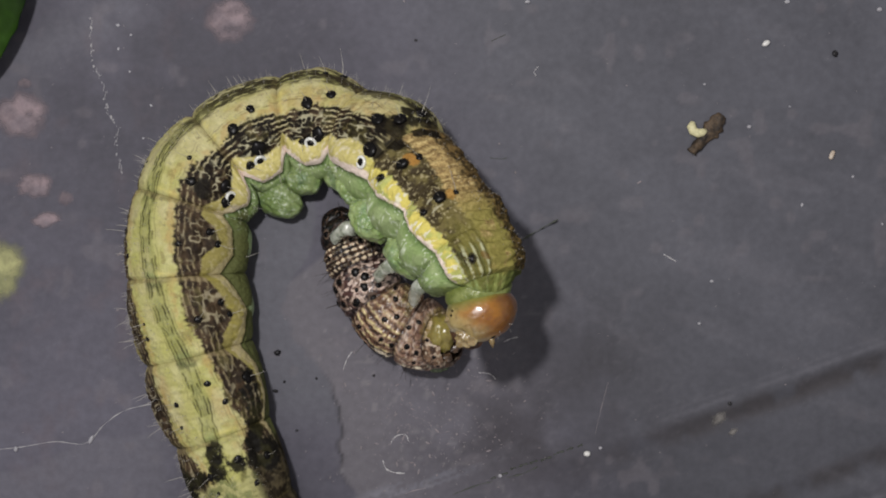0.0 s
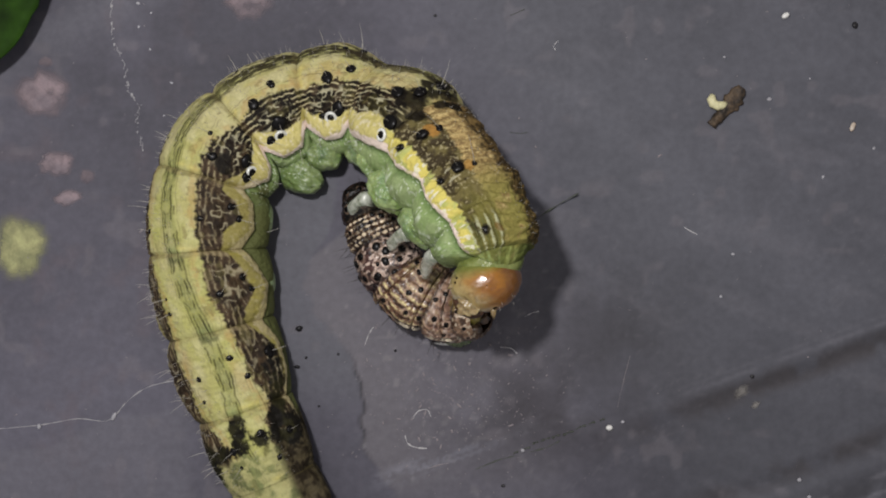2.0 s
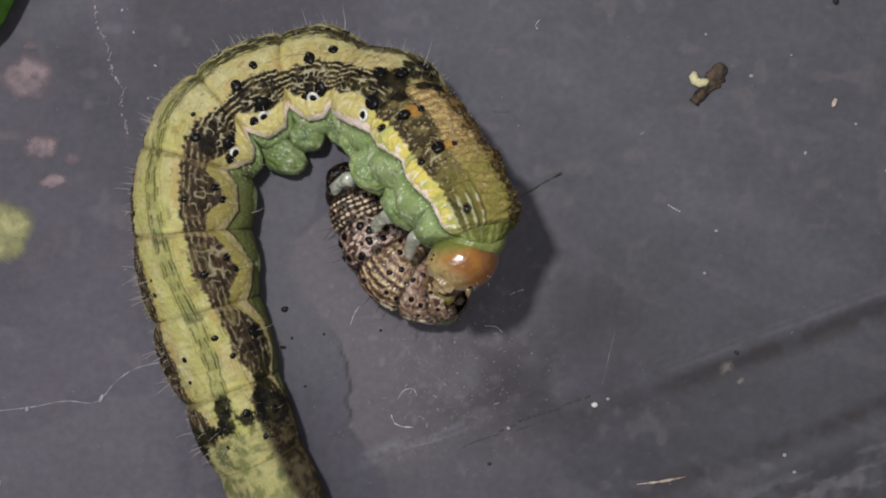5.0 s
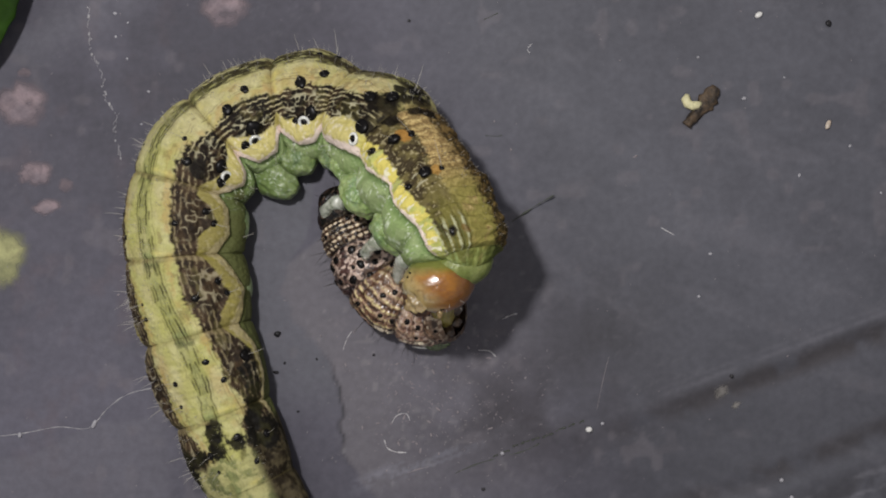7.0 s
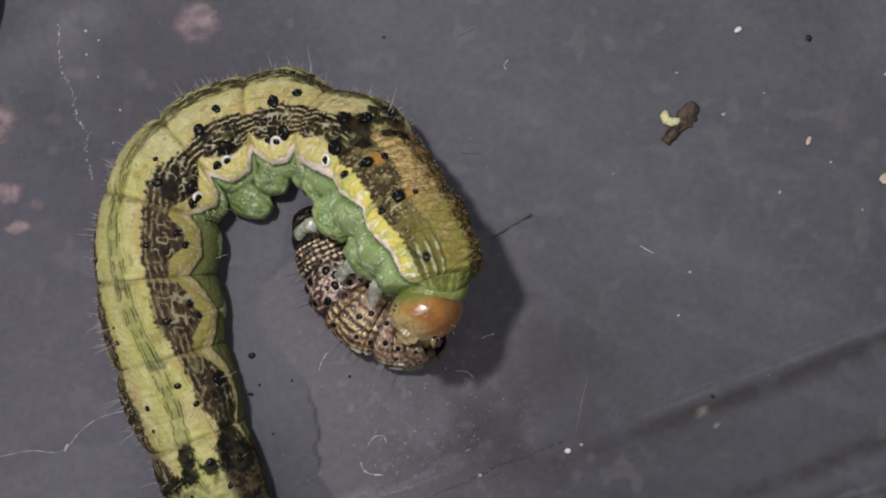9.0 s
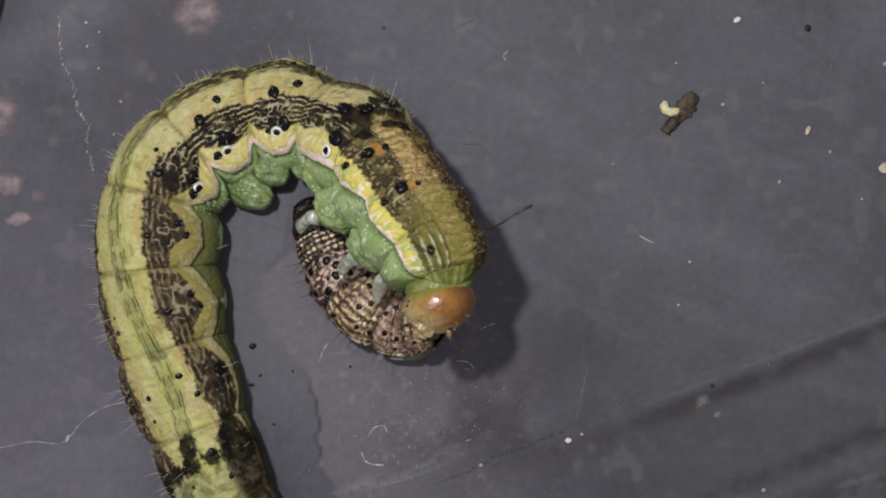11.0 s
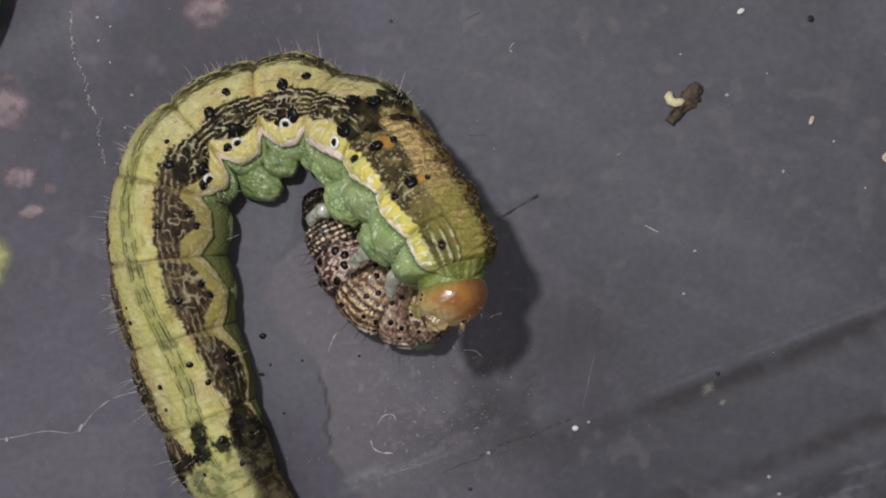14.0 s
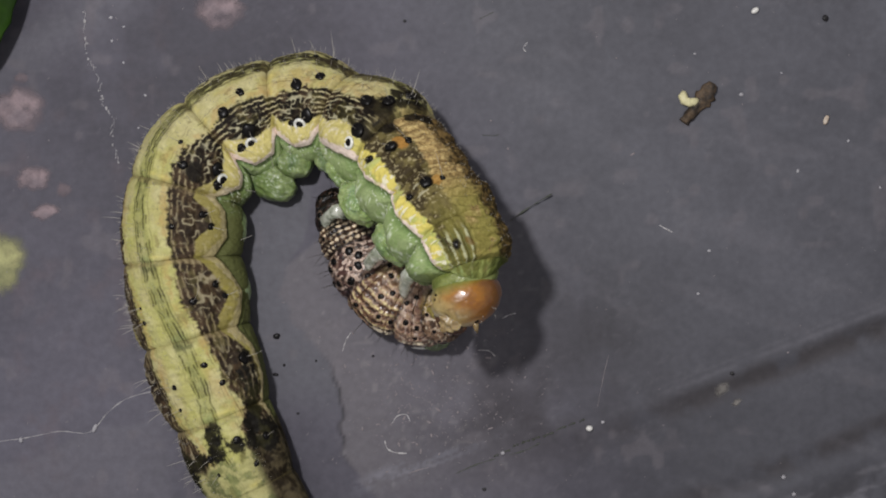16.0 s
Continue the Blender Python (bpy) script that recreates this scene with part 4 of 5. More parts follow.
def big_caterpillar():
    base = new("caterpillar")
    foot = Vector((-9.98, -4.98, 0.00))
    base.location = foot * MM
    tagged(base, "large yellow-green caterpillar with dark side bands curled over its prey", "caterpillar")
    foot = np.array(foot)
    rings, rnd = [], random.Random(4)
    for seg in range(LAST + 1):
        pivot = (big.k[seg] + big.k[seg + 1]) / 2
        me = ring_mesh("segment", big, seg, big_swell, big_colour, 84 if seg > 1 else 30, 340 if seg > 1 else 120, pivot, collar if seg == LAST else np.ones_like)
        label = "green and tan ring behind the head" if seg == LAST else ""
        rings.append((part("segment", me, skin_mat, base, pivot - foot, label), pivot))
    for seg, f, phi, size in [(g, f, p, 0.76 * z) for g, f, p, z in WARTS_REAR] + WARTS_MID + WARTS_FRONT:
        tubercle(big, int(seg), f, phi, size, big_swell, rings[int(seg)][1], rings[int(seg)][0], rnd.uniform(0.7, 1.25), rnd=rnd)
    # fine down on the back
    for seg in range(2, 13):
        hairs = []
        for k in range(130):
            f, phi, L = rnd.uniform(0.05, 0.95), rnd.uniform(-85, 40), rnd.uniform(0.10, 0.30) * (0.45 if seg > 9 else 1)
            sw = float(big_swell(seg, np.array([[f]]), np.array([[phi]]))[0, 0])
            p, q = big.place(seg, np.array(f), np.array(phi), sw), big.place(seg, np.array(f), np.array(phi), sw, L)
            q = q + np.array([rnd.uniform(-1, 1) for _ in range(3)]) * 0.3 * L
            hairs.append(tube(np.array([p, (p + q) / 2, q]) - rings[seg][1], [0.010, 0.008, 0.003], 3))
        part("down", mesh_of("down", *joined(hairs)), bristle_mat, rings[seg][0], label="fine clear down")
    # breathing holes in the side stripe
    for along, phi in ((7.42, 88), (8.56, 86), (9.88, 98), (6.32, 84)):
        seg = int(along)
        tubercle(big, seg, along - seg, phi, 0.16, big_swell, rings[seg][1], rings[seg][0], 0, ring=True, rnd=rnd)
    # warts and bristles of the far flank
    for seg in range(2, 13):
        for f, phi in ((0.28, -24), (0.55, -52), (0.4, -78), (0.7, -70)):
            phi2 = phi + rnd.uniform(-5, 5)
            tubercle(big, seg, f + rnd.uniform(-0.08, 0.08), phi2, rnd.uniform(0.07, 0.13), big_swell, rings[seg][1], rings[seg][0], rnd.uniform(0.8, 1.3) * (0 if seg > 9 else 0.7), rnd=rnd)
        for k in range(5):
            tubercle(big, seg, rnd.uniform(0.15, 0.85), rnd.choice((-95, -88, -60, -40, -75, 122)) + rnd.uniform(-6, 6), 0.03, big_swell, rings[seg][1], rings[seg][0], rnd.uniform(0.6, 1.1) * (0 if seg > 9 else 0.7), rnd=rnd)
    # fleshy prolegs with a ring of hooks
    for seg, f, phi, length in ((4, 0.5, 140, 0.55), (5, 0.5, 140, 0.6), (4, 0.5, -140, 0.6), (5, 0.5, -140, 0.6), (6, 0.5, -146, 0.6), (7, 0.5, -150, 0.6)):
        ring, pivot = rings[seg]
        p = big.place(seg, np.array(f), np.array(phi), 0.9)
        q = big.place(seg, np.array(f), np.array(phi), 1.0, 0.5)
        n = Vector(q - p).normalized()
        turn = n.to_track_quat("Z", "Y").to_matrix()
        v, fa = lathe([(1.15, -0.7), (1.2, -0.3), (1.15, 0.0), (1.0, 0.3 * length), (0.8, 0.6 * length), (0.6, 0.85 * length), (0.42, 0.98 * length), (0.2, 1.04 * length)], 32)
        v = v * (1 + 0.10 * (fnoise(v[:, 0] * 2.2 + seg, v[:, 1] * 2.2, v[:, 2] * 2.2) - 0.5))[:, None]
        w = np.array([turn @ Vector(x) for x in v]) + p - pivot
        lift = np.clip(0.03 - (w[:, 2] + pivot[2]), 0, None)
        w[:, 2] += lift
        part("proleg", mesh_of("proleg", w, fa), proleg_mat, ring)

    def fleshy(name, seg, k, x, y, z, size, rz, label):
        """A soft green swelling with pale dots."""
        ring, pivot = rings[seg]
        v, fa = blob(*size, 0.25, 60 + k, 40, 56)
        v = v * (1 + 0.10 * (fnoise(v[:, 0] * 4 + k, v[:, 1] * 4, v[:, 2] * 4) - 0.5) + 0.05 * (vnoise(v[:, 0] * 11, v[:, 1] * 11, v[:, 2] * 11 + k) - 0.5))[:, None]
        spots = 0.8 * step(0.72, 0.86, vnoise(v[:, 0] * 12 + k, v[:, 1] * 12, v[:, 2] * 12))
        c = mixc(np.tile(lin(158, 176, 118), (len(v), 1)), lin(130, 152, 90), step(0.4, 0.65, fnoise(v[:, 0] * 2, v[:, 1] * 2 + k, v[:, 2] * 2)))
        c = mixc(c, lin(120, 150, 112), 0.6 * step(0.5, 0.7, fnoise(v[:, 0] * 1.3 + 5, v[:, 1] * 1.3 + k, v[:, 2] * 1.3)))
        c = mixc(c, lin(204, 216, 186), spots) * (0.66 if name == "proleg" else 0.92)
        g = radians(rz)
        v = np.stack([v[:, 0] * math.cos(g) - v[:, 1] * math.sin(g), v[:, 0] * math.sin(g) + v[:, 1] * math.cos(g), v[:, 2]], 1)
        part(name, mesh_of(name, v + (x, y, z + 0.03) - pivot, fa, c), fleshy_mat, ring, label=label)

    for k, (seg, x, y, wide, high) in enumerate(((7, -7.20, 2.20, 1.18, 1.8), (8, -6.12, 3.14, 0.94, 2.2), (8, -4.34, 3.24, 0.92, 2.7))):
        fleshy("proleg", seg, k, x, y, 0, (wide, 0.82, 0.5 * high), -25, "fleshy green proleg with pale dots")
    for k, (seg, x, y, z, size, rz) in enumerate(((9, -3.72, 2.55, 2.2, (0.85, 0.70, 1.0), -40), (10, -3.00, 1.22, 3.1, (1.05, 0.78, 1.15), -45), (11, -1.50, -0.30, 4.0, (1.00, 0.74, 1.2), -45), (12, -0.42, -1.28, 5.0, (0.70, 0.55, 1.0), -50))):
        fleshy("leg_base", seg, 5 + k, x, y, z, size, rz, "swollen green leg base with pale dots")
    # clear pointed legs of the thorax
    for seg, a, b in ((10, (-3.82, 0.88, 3.50), (-4.73, 0.22, 2.40)), (11, (-1.98, -0.70, 4.60), (-2.79, -1.38, 3.20)), (12, (-0.80, -1.36, 5.60), (-1.28, -2.46, 3.70))):
        ring, pivot = rings[seg]
        a, b = np.array(a), np.array(b)
        mid = (a + b) / 2 + (-0.10, 0.18, 0.15)
        pts = [a, (a + mid) / 2 + (0.0, 0.04, 0.04), mid, (mid + b) / 2 + (-0.04, 0.05, 0), b - (b - mid) * 0.15, b]
        v, fa = tube(np.array(pts) - pivot, [0.30, 0.33, 0.26, 0.26, 0.15, 0.04], 20)
        v = v + 0.14 * (np.stack([vnoise(v[:, 0] * 4 + seg, v[:, 1] * 4, v[:, 2] * 4 + j) for j in (1, 2, 3)], 1) - 0.5)
        part("thoracic_leg", mesh_of("thoracic_leg", v, fa), leg_mat, ring, label="clear pale pointed leg")
    # head
    pivot = big.k[-1].copy()
    front = big.spline(big.k, LAST, np.array(1.0)) - big.spline(big.k, LAST, np.array(0.9))
    front = front / np.linalg.norm(front) + (0, 0, -0.30)
    front /= np.linalg.norm(front)
    right = np.cross(front, (0, 0, 1))
    right /= np.linalg.norm(right)
    up = np.cross(right, front)
    centre = pivot + 0.98 * front + 0.30 * right
    v, fa = blob(1.34, 0.95, 1.14, 0.05, 44, 40, 56)
    v[:, 2] -= 1.14
    c = mixc(np.tile(lin(104, 114, 56), (len(v), 1)), lin(130, 138, 80), step(0.4, 0.65, fnoise(v[:, 0] * 2.5, v[:, 1] * 2.5, v[:, 2] * 2.5)))
    neck = v[:, :1] * right + v[:, 1:2] * front + v[:, 2:3] * up + 0.10 * front + 0.14 * right - 0.12 * up
    part("neck", mesh_of("neck", neck + pivot - rings[LAST][1], fa, c), fleshy_mat, rings[LAST][0], label="soft green skin of the neck")
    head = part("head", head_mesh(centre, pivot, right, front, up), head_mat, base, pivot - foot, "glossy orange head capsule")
    rnd = random.Random(8)

    def at(x, y, z):
        return centre + (x - 0.15) * right + (y - 0.72) * front + z * up - pivot

    for dx, dy in ((0.24, -0.40), (-0.36, 0.22)):
        v, fa = tube([at(0.92 + dx, 1.35 + dy, 0.15), at(1.10 + dx, 1.55 + dy, 0.0), at(1.22 + 0.6 * dx, 1.70 + 0.6 * dy, -0.15), at(1.26, 1.80, -0.3)], [0.28, 0.26, 0.19, 0.07], 12)
        part("mandible", mesh_of("mandible", v, fa), mandible_mat, head, label="brown biting jaw")
        v, fa = tube([at(0.80 + 2.0 * dx, 1.25 + 2.0 * dy, 0.4), at(0.95 + 2.3 * dx, 1.45 + 2.3 * dy, 0.35), at(1.05 + 2.5 * dx, 1.6 + 2.5 * dy, 0.25)], [0.13, 0.11, 0.03], 10)
        part("antenna", mesh_of("antenna", v, fa), pale_mouth_mat, head)
        for k in range(6):
            g = math.radians(20 + 50 * k)
            c = at(0.74 + 2.0 * dx + 0.10 * math.cos(g), 1.15 + 2.0 * dy + 0.12 * math.sin(g), 0.62)
            v, fa = blob(0.05, 0.05, 0.05, 0.05, k, 6, 8)
            part("eye", mesh_of("eye", v + c, fa), black_mat, head)
    v, fa = blob(0.50, 0.36, 0.20, 0.9, 3, 24, 32)
    w = v[:, :1] * right + v[:, 1:2] * front + v[:, 2:3] * up + at(0.92, 1.38, 0.28)
    part("upper_lip", mesh_of("upper_lip", w, fa), pale_mouth_mat, head, label="pale wet upper lip")
    for k, (x, y, z, L, g) in enumerate(((0.95, 1.05, 0.45, 0.55, 70), (1.15, 0.75, 0.35, 0.5, 40), (0.60, 1.30, 0.35, 0.45, 95), (1.00, 1.20, 0.1, 0.6, 60))):
        d = np.array((math.cos(math.radians(g)), math.sin(math.radians(g)), -0.35))
        q = np.array((x, y, z))
        pts = [at(*q), at(*(q + 0.35 * L * d + (0, 0, 0.08))), at(*(q + 0.7 * L * d)), at(*(q + L * d + (0.04, -0.03, -0.10)))]
        v, fa = tube(pts, [0.13, 0.15, 0.11, 0.03], 12)
        v = v + 0.10 * (np.stack([vnoise(v[:, 0] * 5 + k, v[:, 1] * 5, v[:, 2] * 5 + j) for j in (1, 2, 3)], 1) - 0.5)
        part("palp", mesh_of("palp", v, fa), clear_mat, head, label="clear pale mouth feeler")
    for k in range(7):
        x, z = rnd.uniform(-1.3, 1.2), rnd.uniform(0.1, 1.0)
        y = 0.72 + math.sqrt(max(0.05, 1 - (x / 1.6) ** 2 - (z / 1.4) ** 2)) * 1.08
        n = np.array((x / 2.6, y / 1.7, z / 2.6))
        n /= np.linalg.norm(n)
        L = rnd.uniform(0.12, 0.30)
        v, fa = tube([at(x, y, z), at(*(np.array((x, y, z)) + n * L * 0.5)), at(*(np.array((x, y, z)) + n * L + (0.05, 0, -0.08)))], [0.010, 0.007, 0.002], 5)
        part("bristle", mesh_of("bristle", v, fa), bristle_mat, head)
    return base, foot, rings, head


# ---- the prey ----
prey = Body(
    knots=[(-4.81, 1.51, 0.60), (-4.44, 0.81, 0.95), (-3.98, -0.22, 1.15), (-3.46, -1.35, 1.34), (-2.74, -2.50, 1.47), (-1.74, -3.30, 1.57), (-0.69, -3.78, 1.75), (0.32, -3.94, 2.40)],
    radii=[0.55, 0.98, 1.19, 1.34, 1.46, 1.53, 1.45, 1.05], rolls=[45, 45, 48, 50, 52, 55, 58, 60], side=-1, flat=[0.9] * 8)


PREY_JOINTS = (0.75, 1.50, 2.57, 3.74, 5.20, 6.38)
# spots: place along the body, degrees round from the back, size
PREY_SPOTS = ((0.45, 20, 0.13), (0.62, 62, 0.14), (1.10, 6, 0.14), (1.20, 50, 0.16), (1.69, 60, 0.15), (1.85, 78, 0.16), (1.92, -4, 0.14), (2.44, 42, 0.09), (2.10, 100, 0.14), (2.35, -30, 0.13), (2.20, -58, 0.12),
              (2.79, 44, 0.20), (3.05, 57, 0.20), (2.82, 4, 0.19), (3.31, 48, 0.19), (3.56, 22, 0.18), (3.72, 53, 0.15), (3.28, 34, 0.10), (2.92, -16, 0.17), (3.40, -6, 0.16), (3.30, -34, 0.15), (2.90, -56, 0.14), (3.20, 84, 0.17), (3.46, 72, 0.14),
              (3.92, 96, 0.13), (4.28, 82, 0.15), (4.74, 62, 0.13), (4.46, 46, 0.14), (4.72, 16, 0.12), (5.08, 16, 0.12), (5.10, -6, 0.10), (4.06, 0, 0.12), (4.40, -22, 0.11), (4.70, -50, 0.11),
              (5.32, 60, 0.12), (5.76, 76, 0.11), (5.58, 32, 0.12), (6.20, 28, 0.13), (6.05, 4, 0.10), (5.70, -20, 0.10), (5.60, -52, 0.10), (6.80, 22, 0.10), (6.70, -10, 0.11), (6.62, 58, 0.09))


def prey_crease(s, phi, width):
    """How near a place lies to one of the folds between the prey's rings."""
    bent = s + 0.035 * np.sin(phi * 0.045) + 0.05 * (vnoise(phi * 0.06, s * 0.5, 95) - 0.5)
    return np.max([np.exp(-((bent - k) / width) ** 2) for k in PREY_JOINTS], 0)


def prey_swell(seg, f, phi):
    s, a = seg + f, np.abs(phi)
    gap = np.min([np.abs(s - k) for k in PREY_JOINTS], 0)
    r = 1.0 + 0.05 * step(0.0, 0.45, gap) - 0.10 * prey_crease(s, phi, 0.085) - 0.015 * np.exp(-(np.minimum(f, 1 - f) / 0.03) ** 2)
    r = r - 0.02 * np.exp(-((s - 3.12 - 0.02 * np.sin(phi * 0.1)) / 0.05) ** 2)
    r = r + 0.05 * np.exp(-((a - 95) / 14) ** 2) + 0.05 * (vnoise(s * 8, phi * 0.09, 31) - 0.5) + 0.03 * (vnoise(s * 22, phi * 0.25, 33) - 0.5)
    # beaded wrinkles across the front rings, lengthwise ones further back
    net = step(1.4, 1.6, s) * (1 - step(2.45, 2.6, s))
    r = r + 0.02 * net * np.sin(2 * np.pi * (s * 5 + 0.3 * vnoise(s * 3, phi * 0.05, 32))) + 0.012 * net * np.sin(phi * 0.7)
    r = r + 0.014 * step(3.7, 3.9, s) * np.sin(phi * 0.42 + 5 * fnoise(s * 2.2, phi * 0.04, 45))
    return r


def prey_colour(seg, f, phi):
    s = seg + f
    n1, n2, n3 = fnoise(s * 5, phi * 0.06, 41), fnoise(s * 16, phi * 0.18, 43), fnoise(s * 30, phi * 0.36, 44)
    edge = s + 0.10 * (n1 - 0.5) + 0.08 * (n2 - 0.5) + 0.0012 * (phi - 40)
    hue = 0 * s[..., None]
    # black neck
    neck = mixc(hue + lin(26, 21, 20), lin(66, 52, 46), step(0.55, 0.68, n2))
    # ring with a net of pale beads between dark lines
    warp = 0.5 * (fnoise(s * 5, phi * 0.05, 96) - 0.5)
    bead = np.sin(2 * np.pi * (s * 5 + warp)) + 0.6 * np.sin(phi * 0.46 + 8 * warp) + 1.2 * (n2 - 0.5)
    net = mixc(hue + lin(52, 38, 30), lin(104, 80, 62), step(0.4, 0.6, n1))
    net = mixc(net, lin(232, 212, 180), 0.95 * step(0.35, 0.85, bead))
    net = mixc(net, lin(28, 21, 18), 0.85 * step(0.35, 1.0, -bead))
    net = mixc(net, lin(34, 26, 22), 0.85 * step(0.50, 0.62, fnoise(s * 3.2, phi * 0.035, 47)))
    # purplish brown ring with pale pink flecks
    plum = mixc(hue + lin(86, 62, 58), lin(44, 31, 30), step(0.36, 0.54, n1))
    plum = mixc(plum, lin(214, 190, 174), 0.9 * step(0.50, 0.60, fnoise(s * 10, phi * 0.11, 97)))
    plum = mixc(plum, lin(36, 26, 25), 0.8 * step(0.56, 0.68, fnoise(s * 13, phi * 0.15, 98)))
    # tan ring: wavering dark and cream lines along the flank, smooth brown back
    line = np.sin(phi * 0.42 + 5 * fnoise(s * 2.2, phi * 0.04, 45) + 0.8 * vnoise(s * 10, phi * 0.08, 46))
    flank = 1 - step(34, 62, phi + 18 * (n1 - 0.5))
    tan = mixc(hue + lin(146, 114, 90), lin(118, 88, 70), step(0.38, 0.6, n1))
    tan = mixc(tan, lin(200, 172, 146), 0.6 * step(0.52, 0.66, n2))
    tan = mixc(tan, lin(88, 80, 42), 0.75 * step(66, 84, phi + 20 * (n1 - 0.5)) * step(0.35, 0.55, fnoise(s * 4, phi * 0.05, 88)))
    tan = mixc(tan, lin(236, 218, 162), (0.25 + 0.70 * flank) * step(0.35, 0.80, line) * step(0.30, 0.46, n2))
    tan = mixc(tan, lin(46, 31, 23), (0.40 + 0.55 * flank) * step(0.25, 0.75, -line) * step(0.30, 0.46, n2 + 0.03))
    tan = mixc(tan, lin(70, 50, 42), 0.5 * step(0.58, 0.68, fnoise(s * 9, phi * 0.1, 89)))
    # paler pinkish ring before the bite
    rose = mixc(hue + lin(158, 128, 108), lin(122, 92, 78), step(0.40, 0.58, n1))
    rose = mixc(rose, lin(206, 186, 172), 0.7 * step(0.52, 0.66, fnoise(s * 7, phi * 0.07, 99)))
    rose = mixc(rose, lin(66, 46, 38), 0.65 * step(0.40, 0.85, -line) * step(0.30, 0.46, n2))
    bitten = mixc(hue + lin(126, 100, 78), lin(62, 46, 36), step(0.38, 0.58, n1))
    bitten = mixc(bitten, lin(138, 118, 66), step(52, 72, phi + 20 * (n1 - 0.5)))
    bitten = mixc(bitten, lin(212, 194, 168), 0.7 * step(0.56, 0.66, fnoise(s * 9, phi * 0.1, 101)))
    base = mixc(neck, net, step(1.35, 1.6, edge))
    base = mixc(base, plum, step(2.50, 2.62, edge))
    base = mixc(base, tan, step(3.70, 3.80, edge))
    base = mixc(base, rose, 0.85 * step(5.12, 5.26, edge))
    base = mixc(base, bitten, 0.9 * step(6.30, 6.45, edge))
    # dark flank below, pale rims round the spots, dark folds
    base = mixc(base, lin(44, 31, 26), 0.70 * (1 - step(-22, 8, phi + 30 * (n1 - 0.5))) * step(0.3, 0.55, n2 + 0.08))
    base = mixc(base, lin(232, 218, 190), 0.85 * step(4.3, 4.8, s) * (1 - step(6.2, 6.6, s)) * band(phi + 10 * (n1 - 0.5), -26, -9, 4) * step(0.46, 0.56, fnoise(s * 8, phi * 0.12, 100)))
    for s0, p0, size in PREY_SPOTS:
        d = np.sqrt(((s - s0) / (0.80 * size)) ** 2 + ((phi - p0) / (46 * size)) ** 2) + 0.5 * (n2 - 0.5)
        base = mixc(base, lin(188, 160, 138), (0.25 + 0.35 * (s0 > 3.8)) * band(d, 0.9, 1.55, 0.2))
    base = mixc(base, lin(30, 20, 18), 0.85 * prey_crease(s, phi, 0.045) * step(0.25, 0.45, n2 + 0.1))
    base = mixc(base, lin(214, 200, 186), 0.75 * np.exp(-((edge - 5.30) / 0.045) ** 2) * band(phi, 18, 80, 8) * step(0.35, 0.5, n2))
    base = base * (1 + 0.30 * (n3 - 0.5))[..., None]
    return np.clip(base * 0.98 - 0.009, 0.004, 0.9)


def prey_caterpillar():
    base = new("prey_caterpillar")
    foot = np.array((-3.10, -1.98, 0.00))
    base.location = Vector(foot) * MM
    tagged(base, "small brown lined caterpillar, half eaten, lying on the plastic sheet", "caterpillar")
    rings, rnd = [], random.Random(21)
    for seg in range(7):
        pivot = (prey.k[seg] + prey.k[seg + 1]) / 2
        me = ring_mesh("segment", prey, seg, prey_swell, prey_colour, 48, 240, pivot)
        rings.append((part("segment", me, prey_mat, base, pivot - foot), pivot))
        for along, phi, size in PREY_SPOTS:
            if int(along) == seg:
                tubercle(prey, seg, along - seg, phi, 0.92 * size, prey_swell, pivot, rings[-1][0], rnd.uniform(0.45, 0.95), dark=True, rnd=rnd)
    # torn flesh at the bitten end
    ring, pivot = rings[-1]
    v, fa = blob(0.66, 0.92, 0.85, 0.35, 9, 28, 36)
    part("bitten_flesh", mesh_of("bitten_flesh", v + prey.k[-1] - pivot + (-0.50, 0.36, -0.80), fa), flesh_mat, ring, label="smooth wet yellow torn flesh")
    for k, (dx, dy, dz, size) in enumerate(((-0.25, -0.72, -0.30, 0.30), (0.05, 0.35, 0.10, 0.42), (0.15, -0.30, 0.0, 0.24))):
        v, fa = blob(size, 0.8 * size, 0.6 * size, 0.6, 30 + k, 16, 22)
        part("shred", mesh_of("shred", v + prey.k[-1] - pivot + (dx, dy, dz), fa), torn_mat, ring, label="dark brown shred of torn skin")
    # a drop of juice at the bitten end
    v, fa = blob(0.62, 0.36, 0.30, 0.22, 6, 16, 24)
    drop = mesh_of("juice_drop", v, fa)
    x, y, z = (-0.28, -5.06, 0.00)
    thing("juice_drop", drop, juice_mat, (x, y, sheet_height(x, y)), "glistening yellow drop of juice beside the bitten prey", "drop", rz=10)
    return base, foot, rings


caterpillar, cat_foot, cat_rings, cat_head = big_caterpillar()
prey_ob, prey_foot, prey_rings = prey_caterpillar()


# ---- things lying on the sheet ----
def grain(name, at, size, mat, label, category, seed, rough=0.25, rz=0.0):
    x, y, _ = at
    v, f = blob(*size, rough, seed)
    thing(name, mesh_of(name, v, f), mat, (x, y, float(sheet_height(np.array(x), np.array(y))) - 0.02), label, category, "crumbs on the sheet", rz=rz)


